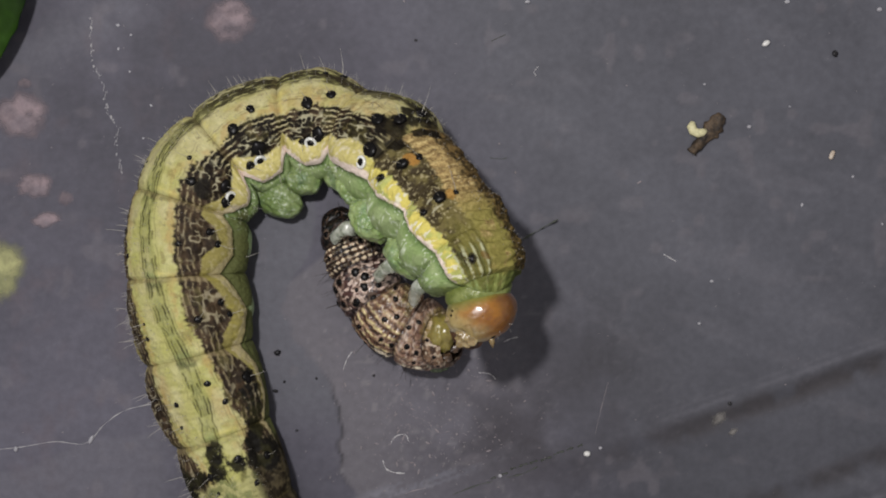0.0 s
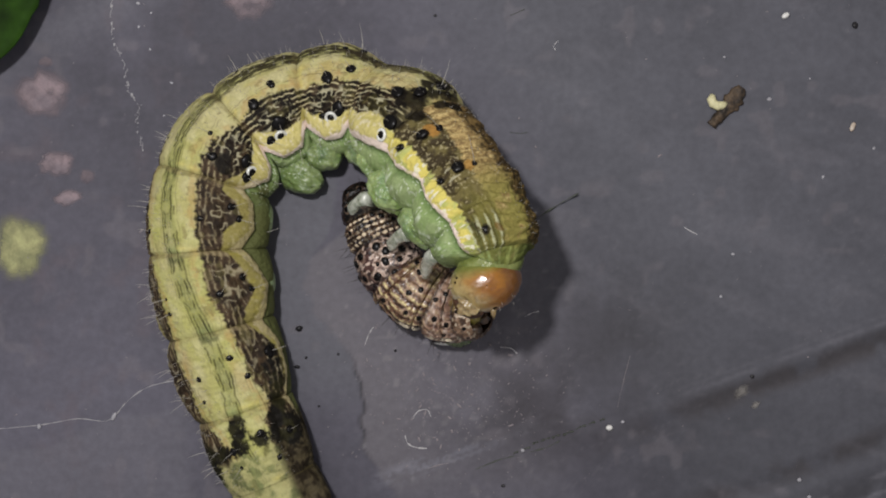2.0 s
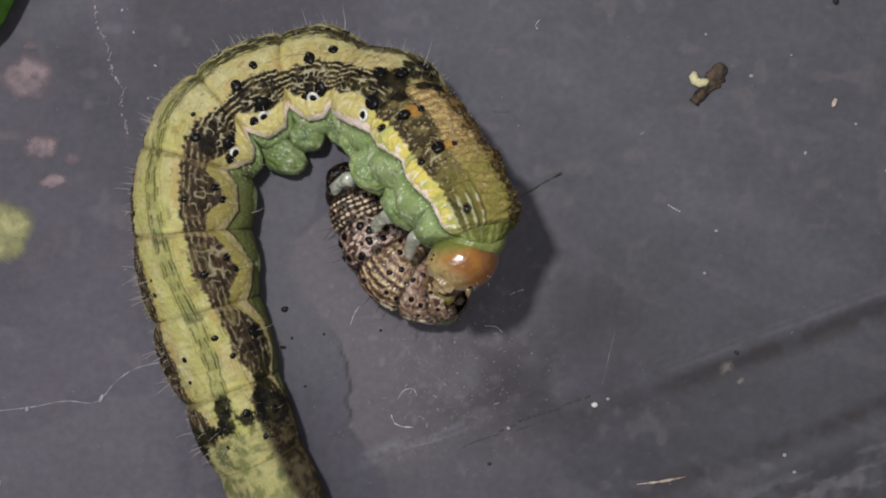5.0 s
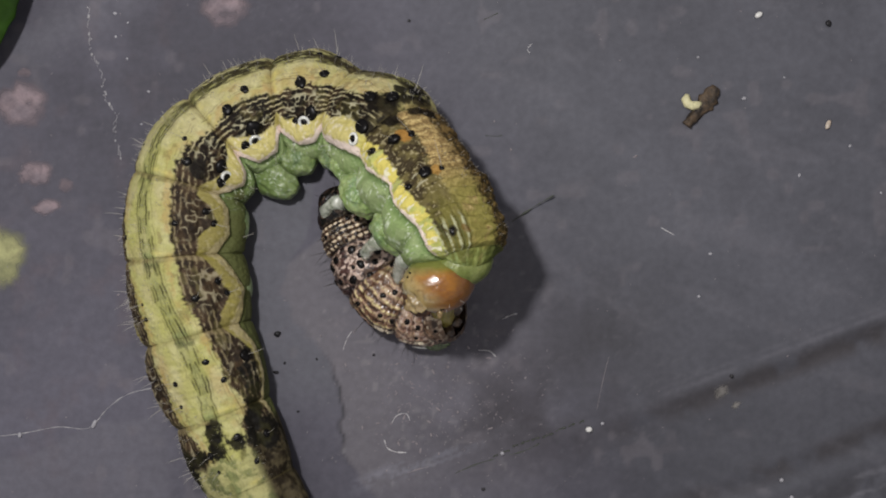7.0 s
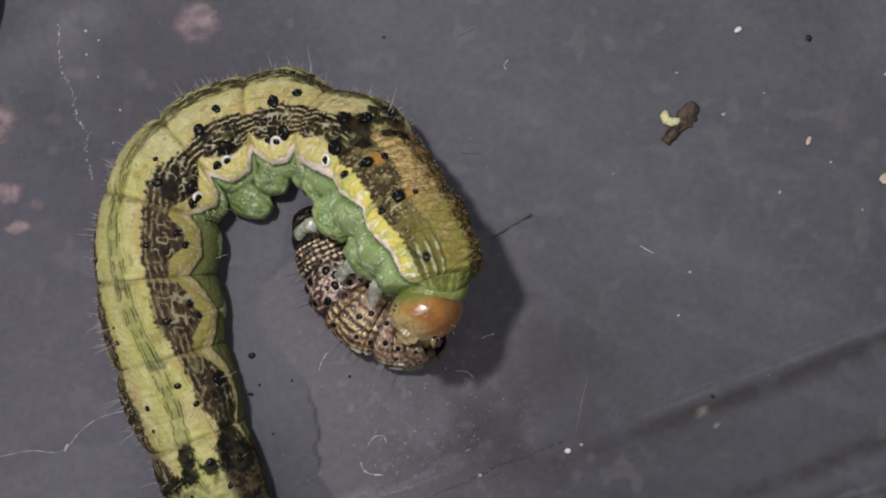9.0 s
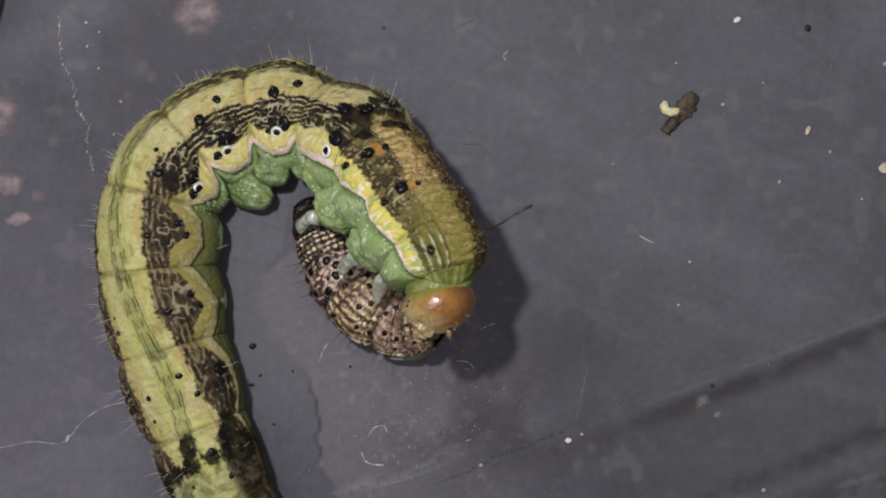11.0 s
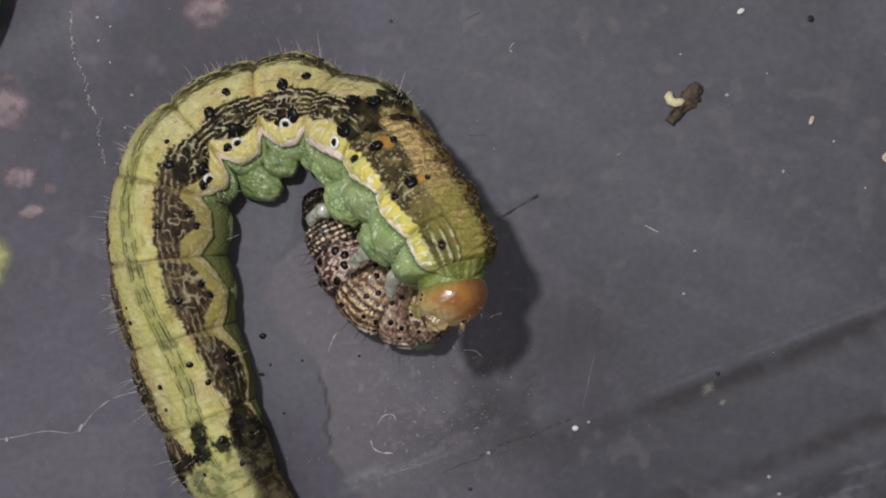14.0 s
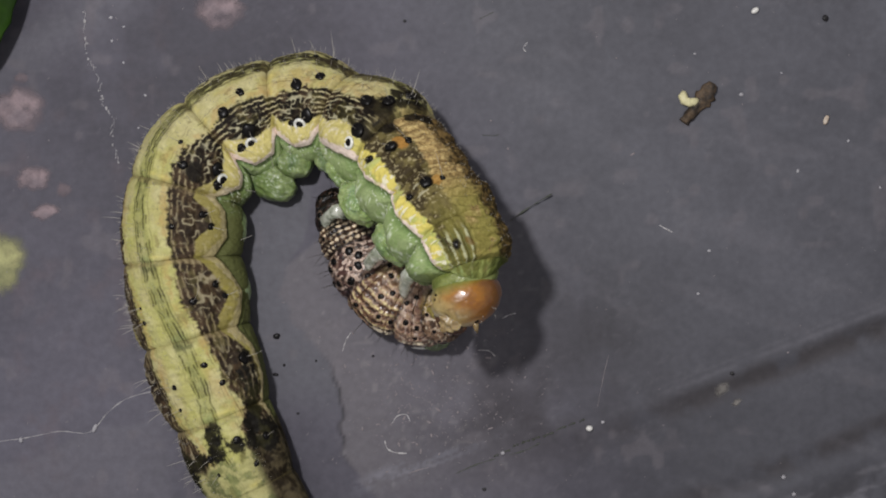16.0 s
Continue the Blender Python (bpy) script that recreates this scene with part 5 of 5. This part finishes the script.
def strand(name, pts, r, mat, label, category, lift=0.005):
    p = np.array(pts, float)
    dense = []
    for i in range(len(p) - 1):
        for u in np.linspace(0, 1, 8, endpoint=False):
            q0, q1, q2, q3 = p[max(i - 1, 0)], p[i], p[i + 1], p[min(i + 2, len(p) - 1)]
            dense.append(0.5 * (2 * q1 + (q2 - q0) * u + (2 * q0 - 5 * q1 + 4 * q2 - q3) * u * u + (3 * q1 - q0 - 3 * q2 + q3) * u ** 3))
    dense.append(p[-1])
    d = np.array(dense)
    d[:, 2] = sheet_height(d[:, 0], d[:, 1]) + d[:, 2] + lift
    o = d[0].copy()
    rad = [r * (0.25 + 1.5 * float(vnoise(k * 0.9, 3.0 + o[0])) ** 2) for k in range(len(d))]
    rad[0] = rad[-1] = r * 0.3
    v, f = tube(d - o, rad, 6)
    thing(name, mesh_of(name, v, f), mat, o, label, category, "fibres on the sheet")


def smear(name, at, rx, ry, mat, label, category, seed, lift=0.012, strength=1.0, soft=0.55, rz=0.0):
    """A thin film that follows the sheet, thinning out at an uneven edge."""
    x0, y0, _ = at
    rows, cols = 22, 56
    verts, col = [], []
    for i in range(rows):
        u = i / (rows - 1)
        for j in range(cols):
            a = 2 * math.pi * j / cols
            k = 1 + 0.30 * (float(fnoise(4 + 2.5 * math.cos(a), 4 + 2.5 * math.sin(a), seed)) - 0.5) * 2
            ca, sa = rx * k * u * math.cos(a), ry * k * u * math.sin(a)
            t = radians(rz)
            x, y = ca * math.cos(t) - sa * math.sin(t), ca * math.sin(t) + sa * math.cos(t)
            verts.append((x, y, float(sheet_height(np.array(x + x0), np.array(y + y0))) + lift * (1 - 0.8 * u)))
            d = strength * float(1 - step(1 - soft, 1.0, np.array(u))) * (0.6 + 1.0 * (float(fnoise(x * 2.6 + seed, y * 2.6, seed)) - 0.25))
            col.append([max(0.0, min(1.0, d))] * 3)
    me = mesh_of(name, verts, grid_faces(rows, cols, True), col)
    thing(name, me, mat, (x0, y0, 0), label, category, "stains on the sheet")


grain("white_grain", (14.23, 9.08, 0.00), (0.19, 0.12, 0.12), white_mat, "small white oval grain on the plastic sheet", "grain", 1, rz=30)
grain("white_grain", (6.33, -9.05, 0.00), (0.15, 0.12, 0.12), white_mat, "small bright white round grain on the plastic sheet", "grain", 2)
# bright glint at the drop's rim, made as a small white solid
grain("drop_glint", (-0.95, -5.30, 0.00), (0.44, 0.065, 0.07), white_mat, "white glint of the juice drop, made as a solid sliver", "shred", 2, rough=0.5, rz=-4)
grain("white_grain", (13.50, 5.40, 0.00), (0.10, 0.08, 0.07), dull_mat, "tiny pale grain on the plastic sheet", "grain", 3)
grain("white_grain", (-15.60, -8.43, 0.00), (0.09, 0.19, 0.08), dull_mat, "white elongated speck caught on a silk thread", "grain", 4, rz=-25)
grain("white_grain", (-18.93, -8.85, 0.00), (0.08, 0.12, 0.08), dull_mat, "white speck caught on a silk thread", "grain", 5)
grain("white_grain", (2.50, -10.03, 0.00), (0.09, 0.08, 0.07), dull_mat, "tiny pale grain on the plastic sheet", "grain", 6)
grain("white_grain", (6.93, -8.80, 0.00), (0.08, 0.07, 0.06), dull_mat, "tiny pale grain on the plastic sheet", "grain", 7)
grain("white_grain", (3.70, 10.93, 0.00), (0.12, 0.07, 0.06), dull_mat, "tiny pale grain on the plastic sheet", "grain", 8)
grain("white_grain", (15.18, 10.93, 0.00), (0.12, 0.09, 0.06), dull_mat, "tiny pale grain on the plastic sheet", "grain", 9)
grain("white_grain", (19.25, 10.58, 0.00), (0.12, 0.10, 0.08), dull_mat, "tiny pale grain on the plastic sheet", "grain", 10)
grain("white_grain", (20.60, 6.95, 0.00), (0.11, 0.10, 0.08), dull_mat, "tiny pale grain on the plastic sheet", "grain", 11)
grain("white_grain", (11.53, 7.28, 0.00), (0.06, 0.05, 0.05), dull_mat, "tiny pale grain on the plastic sheet", "grain", 12)
grain("white_grain", (11.85, -1.43, 0.00), (0.08, 0.06, 0.05), dull_mat, "tiny pale grain on the plastic sheet", "grain", 13)
grain("white_grain", (11.30, -3.30, 0.00), (0.07, 0.06, 0.05), dull_mat, "tiny pale grain on the plastic sheet", "grain", 14)
grain("white_grain", (14.80, -11.48, 0.00), (0.09, 0.09, 0.07), dull_mat, "white grain on the plastic sheet", "grain", 15)
grain("white_grain", (15.20, -12.23, 0.00), (0.09, 0.08, 0.07), dull_mat, "tiny pale grain on the plastic sheet", "grain", 16)
for k, (x, y, r) in enumerate(((-14.42, 9.90, 0.09), (-13.85, 9.47, 0.06), (-14.40, 8.85, 0.07), (-13.90, 7.85, 0.06), (-12.95, 6.35, 0.07), (-13.30, 4.90, 0.05), (18.10, 3.20, 0.07), (15.85, 1.95, 0.08), (19.40, 1.10, 0.06), (15.30, 6.30, 0.05))):
    grain("pale_speck", (x, y, 0), (r, 0.7 * r, 0.4 * r), dull_mat, "faint pale speck on the plastic sheet", "speck", 60 + k, rz=37 * k)
grain("black_grain", (17.28, 8.63, 0.00), (0.13, 0.15, 0.12), dark_mat, "small black crumb on the plastic sheet", "grain", 17)
grain("black_grain", (-7.35, -4.58, 0.00), (0.15, 0.12, 0.12), dark_mat, "small black crumb on the plastic sheet", "grain", 18, rz=20)
grain("black_grain", (-7.45, -6.28, 0.00), (0.13, 0.07, 0.07), dark_mat, "thin black crumb beside the large caterpillar", "grain", 19, rz=-10)
grain("black_grain", (-5.63, -5.73, 0.00), (0.05, 0.06, 0.05), dark_mat, "tiny black crumb on the plastic sheet", "grain", 20)
grain("black_grain", (-7.05, -5.88, 0.00), (0.05, 0.07, 0.05), dark_mat, "tiny black crumb on the plastic sheet", "grain", 21, rz=-30)
grain("black_grain", (-6.50, -8.03, 0.00), (0.06, 0.05, 0.05), dark_mat, "tiny black crumb on the plastic sheet", "grain", 22)
grain("black_grain", (-1.23, 9.23, 0.00), (0.07, 0.06, 0.05), dark_mat, "tiny black crumb on the plastic sheet", "grain", 23)
grain("black_grain", (12.65, -6.83, 0.00), (0.09, 0.09, 0.06), dark_mat, "small black crumb on a ridge of the sheet", "grain", 24)
grain("black_grain", (1.63, -11.60, 0.00), (0.09, 0.07, 0.06), dark_mat, "tiny black crumb on the plastic sheet", "grain", 25)
grain("black_grain", (-3.10, -5.60, 0.00), (0.06, 0.06, 0.05), dark_mat, "tiny black crumb near the prey", "grain", 26)
grain("tan_crumb", (17.15, 4.15, 0.00), (0.11, 0.22, 0.10), tan_mat, "tan oblong crumb on the plastic sheet", "crumb", 27, rz=-20)
grain("tan_crumb", (20.40, 2.40, 0.00), (0.25, 0.25, 0.15), tan_mat, "tan crumb on the plastic sheet", "crumb", 28)


def flake():
    """A splinter of brown debris with a crumpled yellow bit stuck to it."""
    x, y, _ = (11.60, 5.08, 0.00)
    z = float(sheet_height(np.array(x), np.array(y)))
    base = new("debris_flake")
    base.location = (x * MM, y * MM, z * MM)
    tagged(base, "dark brown frass splinter with a yellow crumpled bit on the sheet", "debris")
    rows, cols = 22, 22
    verts = []
    ax, ay = np.array((0.62, 0.78)), np.array((0.78, -0.62))
    for i in range(rows):
        u = i / (rows - 1)
        c = (u - 0.5) * 2.15 * ax + 0.06 * math.sin(2.4 * u) * ay
        wide = 0.33 * math.sin(math.pi * (0.12 + 0.76 * u)) ** 0.5 * (0.65 + 0.6 * float(vnoise(u * 8, 1.0)))
        for j in range(cols):
            a = 2 * math.pi * j / cols
            k = 1 + 0.8 * (float(vnoise(u * 12, 2 + 2 * math.cos(a), 2 + 2 * math.sin(a))) - 0.5)
            q = c + wide * k * math.cos(a) * ay
            verts.append((q[0], q[1], 0.13 + 0.15 * k * math.sin(a)))
    f = grid_faces(rows, cols, True) + [tuple(range(cols))[::-1], tuple(range((rows - 1) * cols, rows * cols))]
    part("splinter", mesh_of("splinter", verts, f), flake_mat, base)
    v, f = tube([(-0.62, 0.50, 0.25), (-0.70, 0.34, 0.30), (-0.62, 0.12, 0.30), (-0.42, 0.02, 0.28), (-0.18, 0.05, 0.25), (-0.05, 0.14, 0.2)], [0.12, 0.20, 0.21, 0.2, 0.17, 0.10], 14)
    v = v + 0.06 * (np.stack([vnoise(v[:, 0] * 6, v[:, 1] * 6, k) for k in (1, 2, 3)], 1) - 0.5)
    part("yellow_bit", mesh_of("yellow_bit", v, f), yellow_mat, base, label="pale yellow crumpled bit")


flake()
strand("dark_hair", [(3.15, 0.18, 0.03), (4.10, 0.79, 0.20), (5.04, 1.30, 0.30)], 0.042, hair_mat, "short stiff dark hair lying on the sheet", "hair")
strand("dark_hair", [(2.05, 4.03, 0.00), (2.53, 3.98, 0.00), (2.80, 4.03, 0.00)], 0.02, hair_mat, "faint short dark hair on the sheet", "hair")
strand("dark_hair", [(2.10, 9.20, 0.00), (2.40, 9.33, 0.00), (2.73, 9.48, 0.00)], 0.02, hair_mat, "faint short dark hair on the sheet", "hair")
strand("fibre", [(9.73, -0.23, 0.00), (10.00, -0.40, 0.00), (10.28, -0.55, 0.00)], 0.035, fibre_mat, "short pale fibre on the sheet", "fibre")
strand("fibre", [(-2.70, -9.35, 0.00), (-2.55, -9.73, 0.00), (-2.18, -9.90, 0.00), (-1.73, -9.93, 0.00)], 0.035, fibre_mat, "curved pale fibre on the sheet", "fibre")
strand("fibre", [(-2.35, -8.60, 0.00), (-2.10, -8.28, 0.00), (-1.70, -8.23, 0.00), (-1.55, -8.53, 0.00)], 0.025, fibre_mat, "curled pale fibre on the sheet", "fibre")
strand("fibre", [(-4.45, -5.35, 0.00), (-4.28, -4.88, 0.00), (-4.05, -4.53, 0.00)], 0.025, fibre_mat, "thin pale fibre beside the prey", "fibre")
strand("fibre", [(8.15, -12.63, 0.00), (9.28, -12.53, 0.00), (10.35, -12.35, 0.00)], 0.06, tan_mat, "tan splinter lying on the sheet", "fibre")
strand("fibre", [(-1.70, -10.83, 0.00), (-1.25, -10.68, 0.00), (-0.78, -10.58, 0.00)], 0.035, dust_mat, "faint pinkish fibre on the sheet", "fibre")
strand("fibre", [(7.28, -5.88, 0.00), (7.05, -6.73, 0.00), (6.70, -8.18, 0.00)], 0.014, dust_mat, "long faint fibre on the sheet", "fibre")
strand("fibre", [(2.65, -4.13, 0.00), (2.95, -3.98, 0.00), (3.28, -3.90, 0.00)], 0.025, fibre_mat, "pale fibre in the shade of the head", "fibre")
strand("fibre", [(1.53, -5.48, 0.00), (2.03, -5.53, 0.00), (2.30, -5.78, 0.00)], 0.025, fibre_mat, "pale fibre beside the prey", "fibre")
strand("fibre", [(4.10, 7.65, 0.00), (4.00, 7.83, 0.00), (4.20, 8.08, 0.00)], 0.018, fibre_mat, "tiny pale fibre on the sheet", "fibre")


def beaded_thread():
    """A silk thread of broken wisps and beads, laid along a wavering line."""
    rnd = random.Random(12)
    p = np.array([(-15.6, 10.4, 0), (-15.63, 9.0, 0), (-15.5, 8.15, 0), (-15.1, 7.35, 0), (-14.9, 6.45, 0), (-14.9, 6.0, 0), (-14.4, 5.4, 0), (-14.55, 4.5, 0), (-14.2, 3.3, 0)])
    pieces = []
    for a, b in zip(p[:-1], p[1:]):
        for k in range(5):
            q = a + (b - a) * ((k + rnd.random()) / 5) + (rnd.gauss(0, 0.06), rnd.gauss(0, 0.05), 0)
            r = rnd.uniform(0.012, 0.03) * (2.2 if rnd.random() < 0.22 else 1)
            v, f = blob(r * rnd.uniform(0.8, 1.3), r * rnd.uniform(1.0, 2.4), r * 0.6, 0.4, k, 6, 8)
            pieces.append((v + q + (0, 0, float(sheet_height(q[0], q[1])) - 0.004) - p[0], f))
        for k in range(2):
            u = rnd.uniform(0, 0.6)
            s = a + (b - a) * u
            line = np.array([s + (b - a) * 0.4 * w + (0.05 * math.sin(5 * w + k), 0, 0) for w in (0, 0.25, 0.5, 0.75, 1)])
            line[:, 2] = sheet_height(line[:, 0], line[:, 1]) + 0.01
            pieces.append(tube(line - p[0], [0.006, 0.012, 0.014, 0.011, 0.005], 5))
    v, f = joined(pieces)
    thing("silk_thread", mesh_of("silk_thread", v, f), silk_mat, p[0], "wavering beaded white silk thread on the sheet", "thread", "fibres on the sheet")


beaded_thread()
strand("silk_thread", [(-21.10, -8.98, 0.00), (-18.93, -8.80, 0.00), (-17.23, -8.53, 0.00), (-15.85, -8.60, 0.00), (-14.98, -7.73, 0.00), (-13.98, -7.10, 0.00), (-12.35, -6.78, 0.00)], 0.024, silk_mat, "thin silk thread running under the caterpillar", "thread")


def dashes():
    """A worn dark seam in the sheet, broken into dashes."""
    rnd = random.Random(31)
    a, b = np.array((2.10, -10.13, 0.00)), np.array((6.15, -8.63, 0.00))
    strand("scratch", [(0.40, -10.88, 0.00), (1.40, -10.48, 0.00), (2.20, -10.28, 0.00)], 0.03, hair_mat, "fine dark scratch in the sheet", "scratch", lift=0.0)
    strand("scratch", [(2.78, -10.13, 0.00), (3.53, -9.93, 0.00), (4.15, -9.63, 0.00)], 0.03, hair_mat, "fine dark scratch in the sheet", "scratch", lift=0.0)
    u = 0.0
    while u < 1:
        L = rnd.uniform(0.05, 0.12)
        p, q = a + (b - a) * u, a + (b - a) * min(1, u + L)
        j = rnd.uniform(-0.08, 0.08)
        strand("scratch", [p + (0, j, 0), (p + q) / 2 + (0, j + 0.03, 0), q + (0, j, 0)], 0.05, hair_mat, "dark dash of a worn scratch in the sheet", "scratch", lift=0.0)
        u += L + rnd.uniform(0.02, 0.05)


dashes()
smear("pink_stain", (-9.48, 10.13, 0.00), 1.3, 1.15, pink_mat, "faded pink round stain on the grey plastic", "stain", 3)
smear("pink_stain", (-18.73, 5.95, 0.00), 1.4, 1.2, pink_mat, "faded pink round stain on the grey plastic", "stain", 5)
smear("pink_stain", (-18.10, 2.83, 0.00), 0.95, 0.65, pink_mat, "faded pink smear on the grey plastic", "stain", 7)
smear("pink_stain", (-16.73, 2.23, 0.00), 0.42, 0.40, pink_mat, "small faded pink smear on the grey plastic", "stain", 9, strength=0.6)
smear("pink_stain", (-17.60, 1.28, 0.00), 0.75, 0.42, pink_mat, "small pink smear on the grey plastic", "stain", 11, rz=15)
smear("pink_stain", (-18.55, 7.33, 0.00), 0.4, 0.3, pink_mat, "faint pink smear on the grey plastic", "stain", 13, strength=0.5)
smear("pale_scuff", (12.20, -7.53, 0.00), 0.48, 0.34, scuff_mat, "pale scuffed patch on a ridge of the plastic", "stain", 15, rz=30, strength=1.0, soft=0.9)
smear("pale_scuff", (12.85, -8.13, 0.00), 0.30, 0.18, scuff_mat, "small pale scuff on a ridge of the plastic", "stain", 16, rz=35, strength=1.0, soft=0.9)
smear("yellow_stain", (-19.70, -0.93, 0.00), 1.4, 1.6, lime_mat, "pale yellow stain on the grey plastic", "stain", 17, soft=0.6)


def leaf():
    """A broad leaf: its far end lies on the sheet, its near end stands up above it."""
    tip, inward = np.array((-18.25, 9.44)), np.array((0.917, -0.400))
    across = np.array((0.400, 0.917))
    rows, cols, reach, half = 20, 84, 8.0, 6.6
    base = tip - 2 * reach * inward
    verts = []
    for side in (1, 0):
        for i in range(rows):
            u = (i if side else rows - 1 - i) / (rows - 1)
            for j in range(cols):
                a = 2 * math.pi * j / cols
                k = 1 + 0.05 * (float(vnoise(3 + 3 * math.cos(a), 3 + 3 * math.sin(a), 2)) - 0.5)
                along, wide = reach * (1 + u * k * math.cos(a)), half * u * k * math.sin(a)
                p = along * inward + wide * across
                z = 2.3 * max(0.0, along / (2 * reach)) ** 0.8 + 0.10 * math.cos(1.5 * wide) - 0.35 * (abs(wide) < 0.25)
                verts.append((p[0], p[1], max(0.12 if side else 0.0, z - (0 if side else 0.16))))
    me = mesh_of("leaf", verts, grid_faces(2 * rows, cols, True))
    thing("leaf", me, green_mat, (base[0], base[1], float(sheet_height(base[0], base[1]))), "dark green leaf leaning up from the plastic sheet", "leaf")


leaf()


def dust():
    """Fine pale specks strewn over the sheet."""
    rnd = random.Random(77)
    pieces = []
    for k in range(760):
        x, y = rnd.uniform(-21, 21), rnd.uniform(-13, 12.5)
        if k < 560:
            x, y = rnd.gauss(-0.3, 2.2), rnd.gauss(-7.4, 1.7)
        r = rnd.uniform(0.007, 0.022) * (2.4 if rnd.random() < 0.10 else 1)
        v, f = blob(r * rnd.uniform(0.8, 4.0), r, r * 0.7, 0.3, k, 4, 6)
        t = rnd.uniform(0, math.pi)
        v = np.stack([v[:, 0] * math.cos(t) - v[:, 1] * math.sin(t), v[:, 0] * math.sin(t) + v[:, 1] * math.cos(t), v[:, 2]], 1)
        pieces.append((v + (x, y, float(sheet_height(np.array(x), np.array(y))) - 0.004), f))
    v, f = joined(pieces)
    thing("dust", mesh_of("dust", v, f), dust_mat, (0, 0, 0), "fine pale dust specks strewn over the plastic sheet", "dust", kind="stuff")


dust()


def motions():
    """The large one chews: its head and thorax rock, the rings behind follow, and the bitten prey is tugged."""
    times = [0, 0.5, 1, 1.5, 2, 2.5, 3, 3.5, 3.7, 4.4, 5.1, 5.8, 6, 6.5, 7, 7.5, 8, 8.5, 9.3, 10.2, 11, 11.5, 12, 12.5, 13, 13.5, 14, 14.5, 15, 15.5, 16]
    head_x = [(0, 0), (0.5, .07), (1, -.2), (1.5, -1.0), (2, -.8), (2.5, -.5), (3, -.35), (3.5, -.12), (5.8, -1.65), (6, -1.6), (6.5, -1.75), (7, -1.8), (7.5, -1.5), (8, -1.4), (8.5, -1.2), (11, -.45), (11.5, 0), (12, -.1), (12.5, -.15), (13, -.35), (13.5, -.35), (14, -.2), (14.5, -.3), (15, -.3), (15.5, -.2), (16, -.25)]
    head_y = [(0, 0), (0.5, .08), (1, .18), (1.5, .2), (2, .1), (2.5, .05), (3, 0), (3.5, -.1), (5.8, .1), (6, .1), (6.5, .05), (7, 0), (7.5, 0), (8, -.02), (8.5, -.15), (11, -.3), (11.5, -.32), (12, -.42), (12.5, -.4), (13, -.5), (13.5, -.5), (14, -.45), (14.5, -.55), (15, -.55), (15.5, -.5), (16, -.5)]
    neck_x = [(0, 0), (0.5, .04), (1, -.08), (1.5, -.45), (2, -.36), (2.5, -.26), (3, -.15), (3.5, -.08), (5.8, -.48), (6.5, -.48), (7, -.45), (8.5, -.45), (11, -.25), (11.5, -.05), (12, -.09), (13, -.15), (14, -.07), (15, -.14), (16, -.09)]
    neck_y = [(0, 0), (0.5, .05), (1, .11), (1.5, .04), (2, -.06), (3, -.03), (3.5, -.24), (5.8, -.1), (7, -.19), (8, -.16), (8.5, -.23), (11, -.51), (11.5, -.44), (12, -.63), (13, -.79), (14, -.79), (15, -.87), (16, -.74)]
    mid_x = [(0, 0), (1, .03), (1.5, -.15), (2, -.13), (3.5, -.02), (5.8, -.22), (7, -.18), (8.5, -.16), (11, -.11), (12, -.06), (16, 0)]
    mid_y = [(0, 0), (1, .06), (2, .01), (3.5, -.03), (5.8, -.12), (7, -.27), (8.5, -.33), (11, -.38), (12.5, -.45), (14, -.54), (16, -.57)]
    rear_y = [(0, 0), (3.7, 0), (6, -.14), (8.5, -.21), (11, -.29), (14, -.35), (16, -.35)]
    prey_x = [(0, 0), (1, -.02), (1.5, .29), (2, .34), (3, .28), (3.5, .09), (5.8, -.15), (6, .12), (6.5, -.16), (7, .18), (8, .24), (8.5, .38), (11, .28), (11.5, .41), (12, .34), (13, .24), (14, .15), (16, .2)]

    def val(table, t):
        return float(np.interp(t, [k for k, _ in table], [v for _, v in table]))

    def shift(knot, t):
        neck = np.array((val(neck_x, t), val(neck_y, t)))
        mid = np.array((val(mid_x, t), val(mid_y, t)))
        rear = np.array((0.25 * -val(rear_y, t), val(rear_y, t)))
        return {13: neck, 12: 0.65 * neck + 0.35 * mid, 11: mid, 10: rear, 9: 0.33 * rear}.get(knot, 0 * rear)

    def ring_pose(a, b, da, db, pivot, foot):
        turn = math.atan2(*(b + db - a - da)[::-1]) - math.atan2(*(b - a)[::-1])
        d = (da + db) / 2
        at = (pivot - foot) * MM
        return pose(at[0] + d[0] * MM, at[1] + d[1] * MM, at[2], 0, 0, math.degrees(turn))

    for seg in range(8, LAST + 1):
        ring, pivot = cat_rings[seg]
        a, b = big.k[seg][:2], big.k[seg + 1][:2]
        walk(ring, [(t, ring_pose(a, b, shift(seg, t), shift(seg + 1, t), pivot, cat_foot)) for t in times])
    rows = []
    for t in times:
        da, db = shift(13, t), np.array((val(head_x, t), val(head_y, t)))
        at = (big.k[-1] - cat_foot) * MM
        turn = math.degrees((db - da)[0]) / 4.5
        d = 0.5 * (da + db)
        rows.append((t, pose(at[0] + d[0] * MM, at[1] + d[1] * MM, at[2], 0, 0, turn)))
    walk(cat_head, rows)
    for seg, k in ((4, 0.35), (5, 0.7), (6, 1.0)):
        ring, pivot = prey_rings[seg]
        at = (pivot - prey_foot) * MM
        walk(ring, [(t, pose(at[0] + k * val(prey_x, t) * MM, at[1] + 0.25 * k * val(prey_x, t) * MM, at[2], 0, 0, 4 * k * val(prey_x, t))) for t in times])


motions()
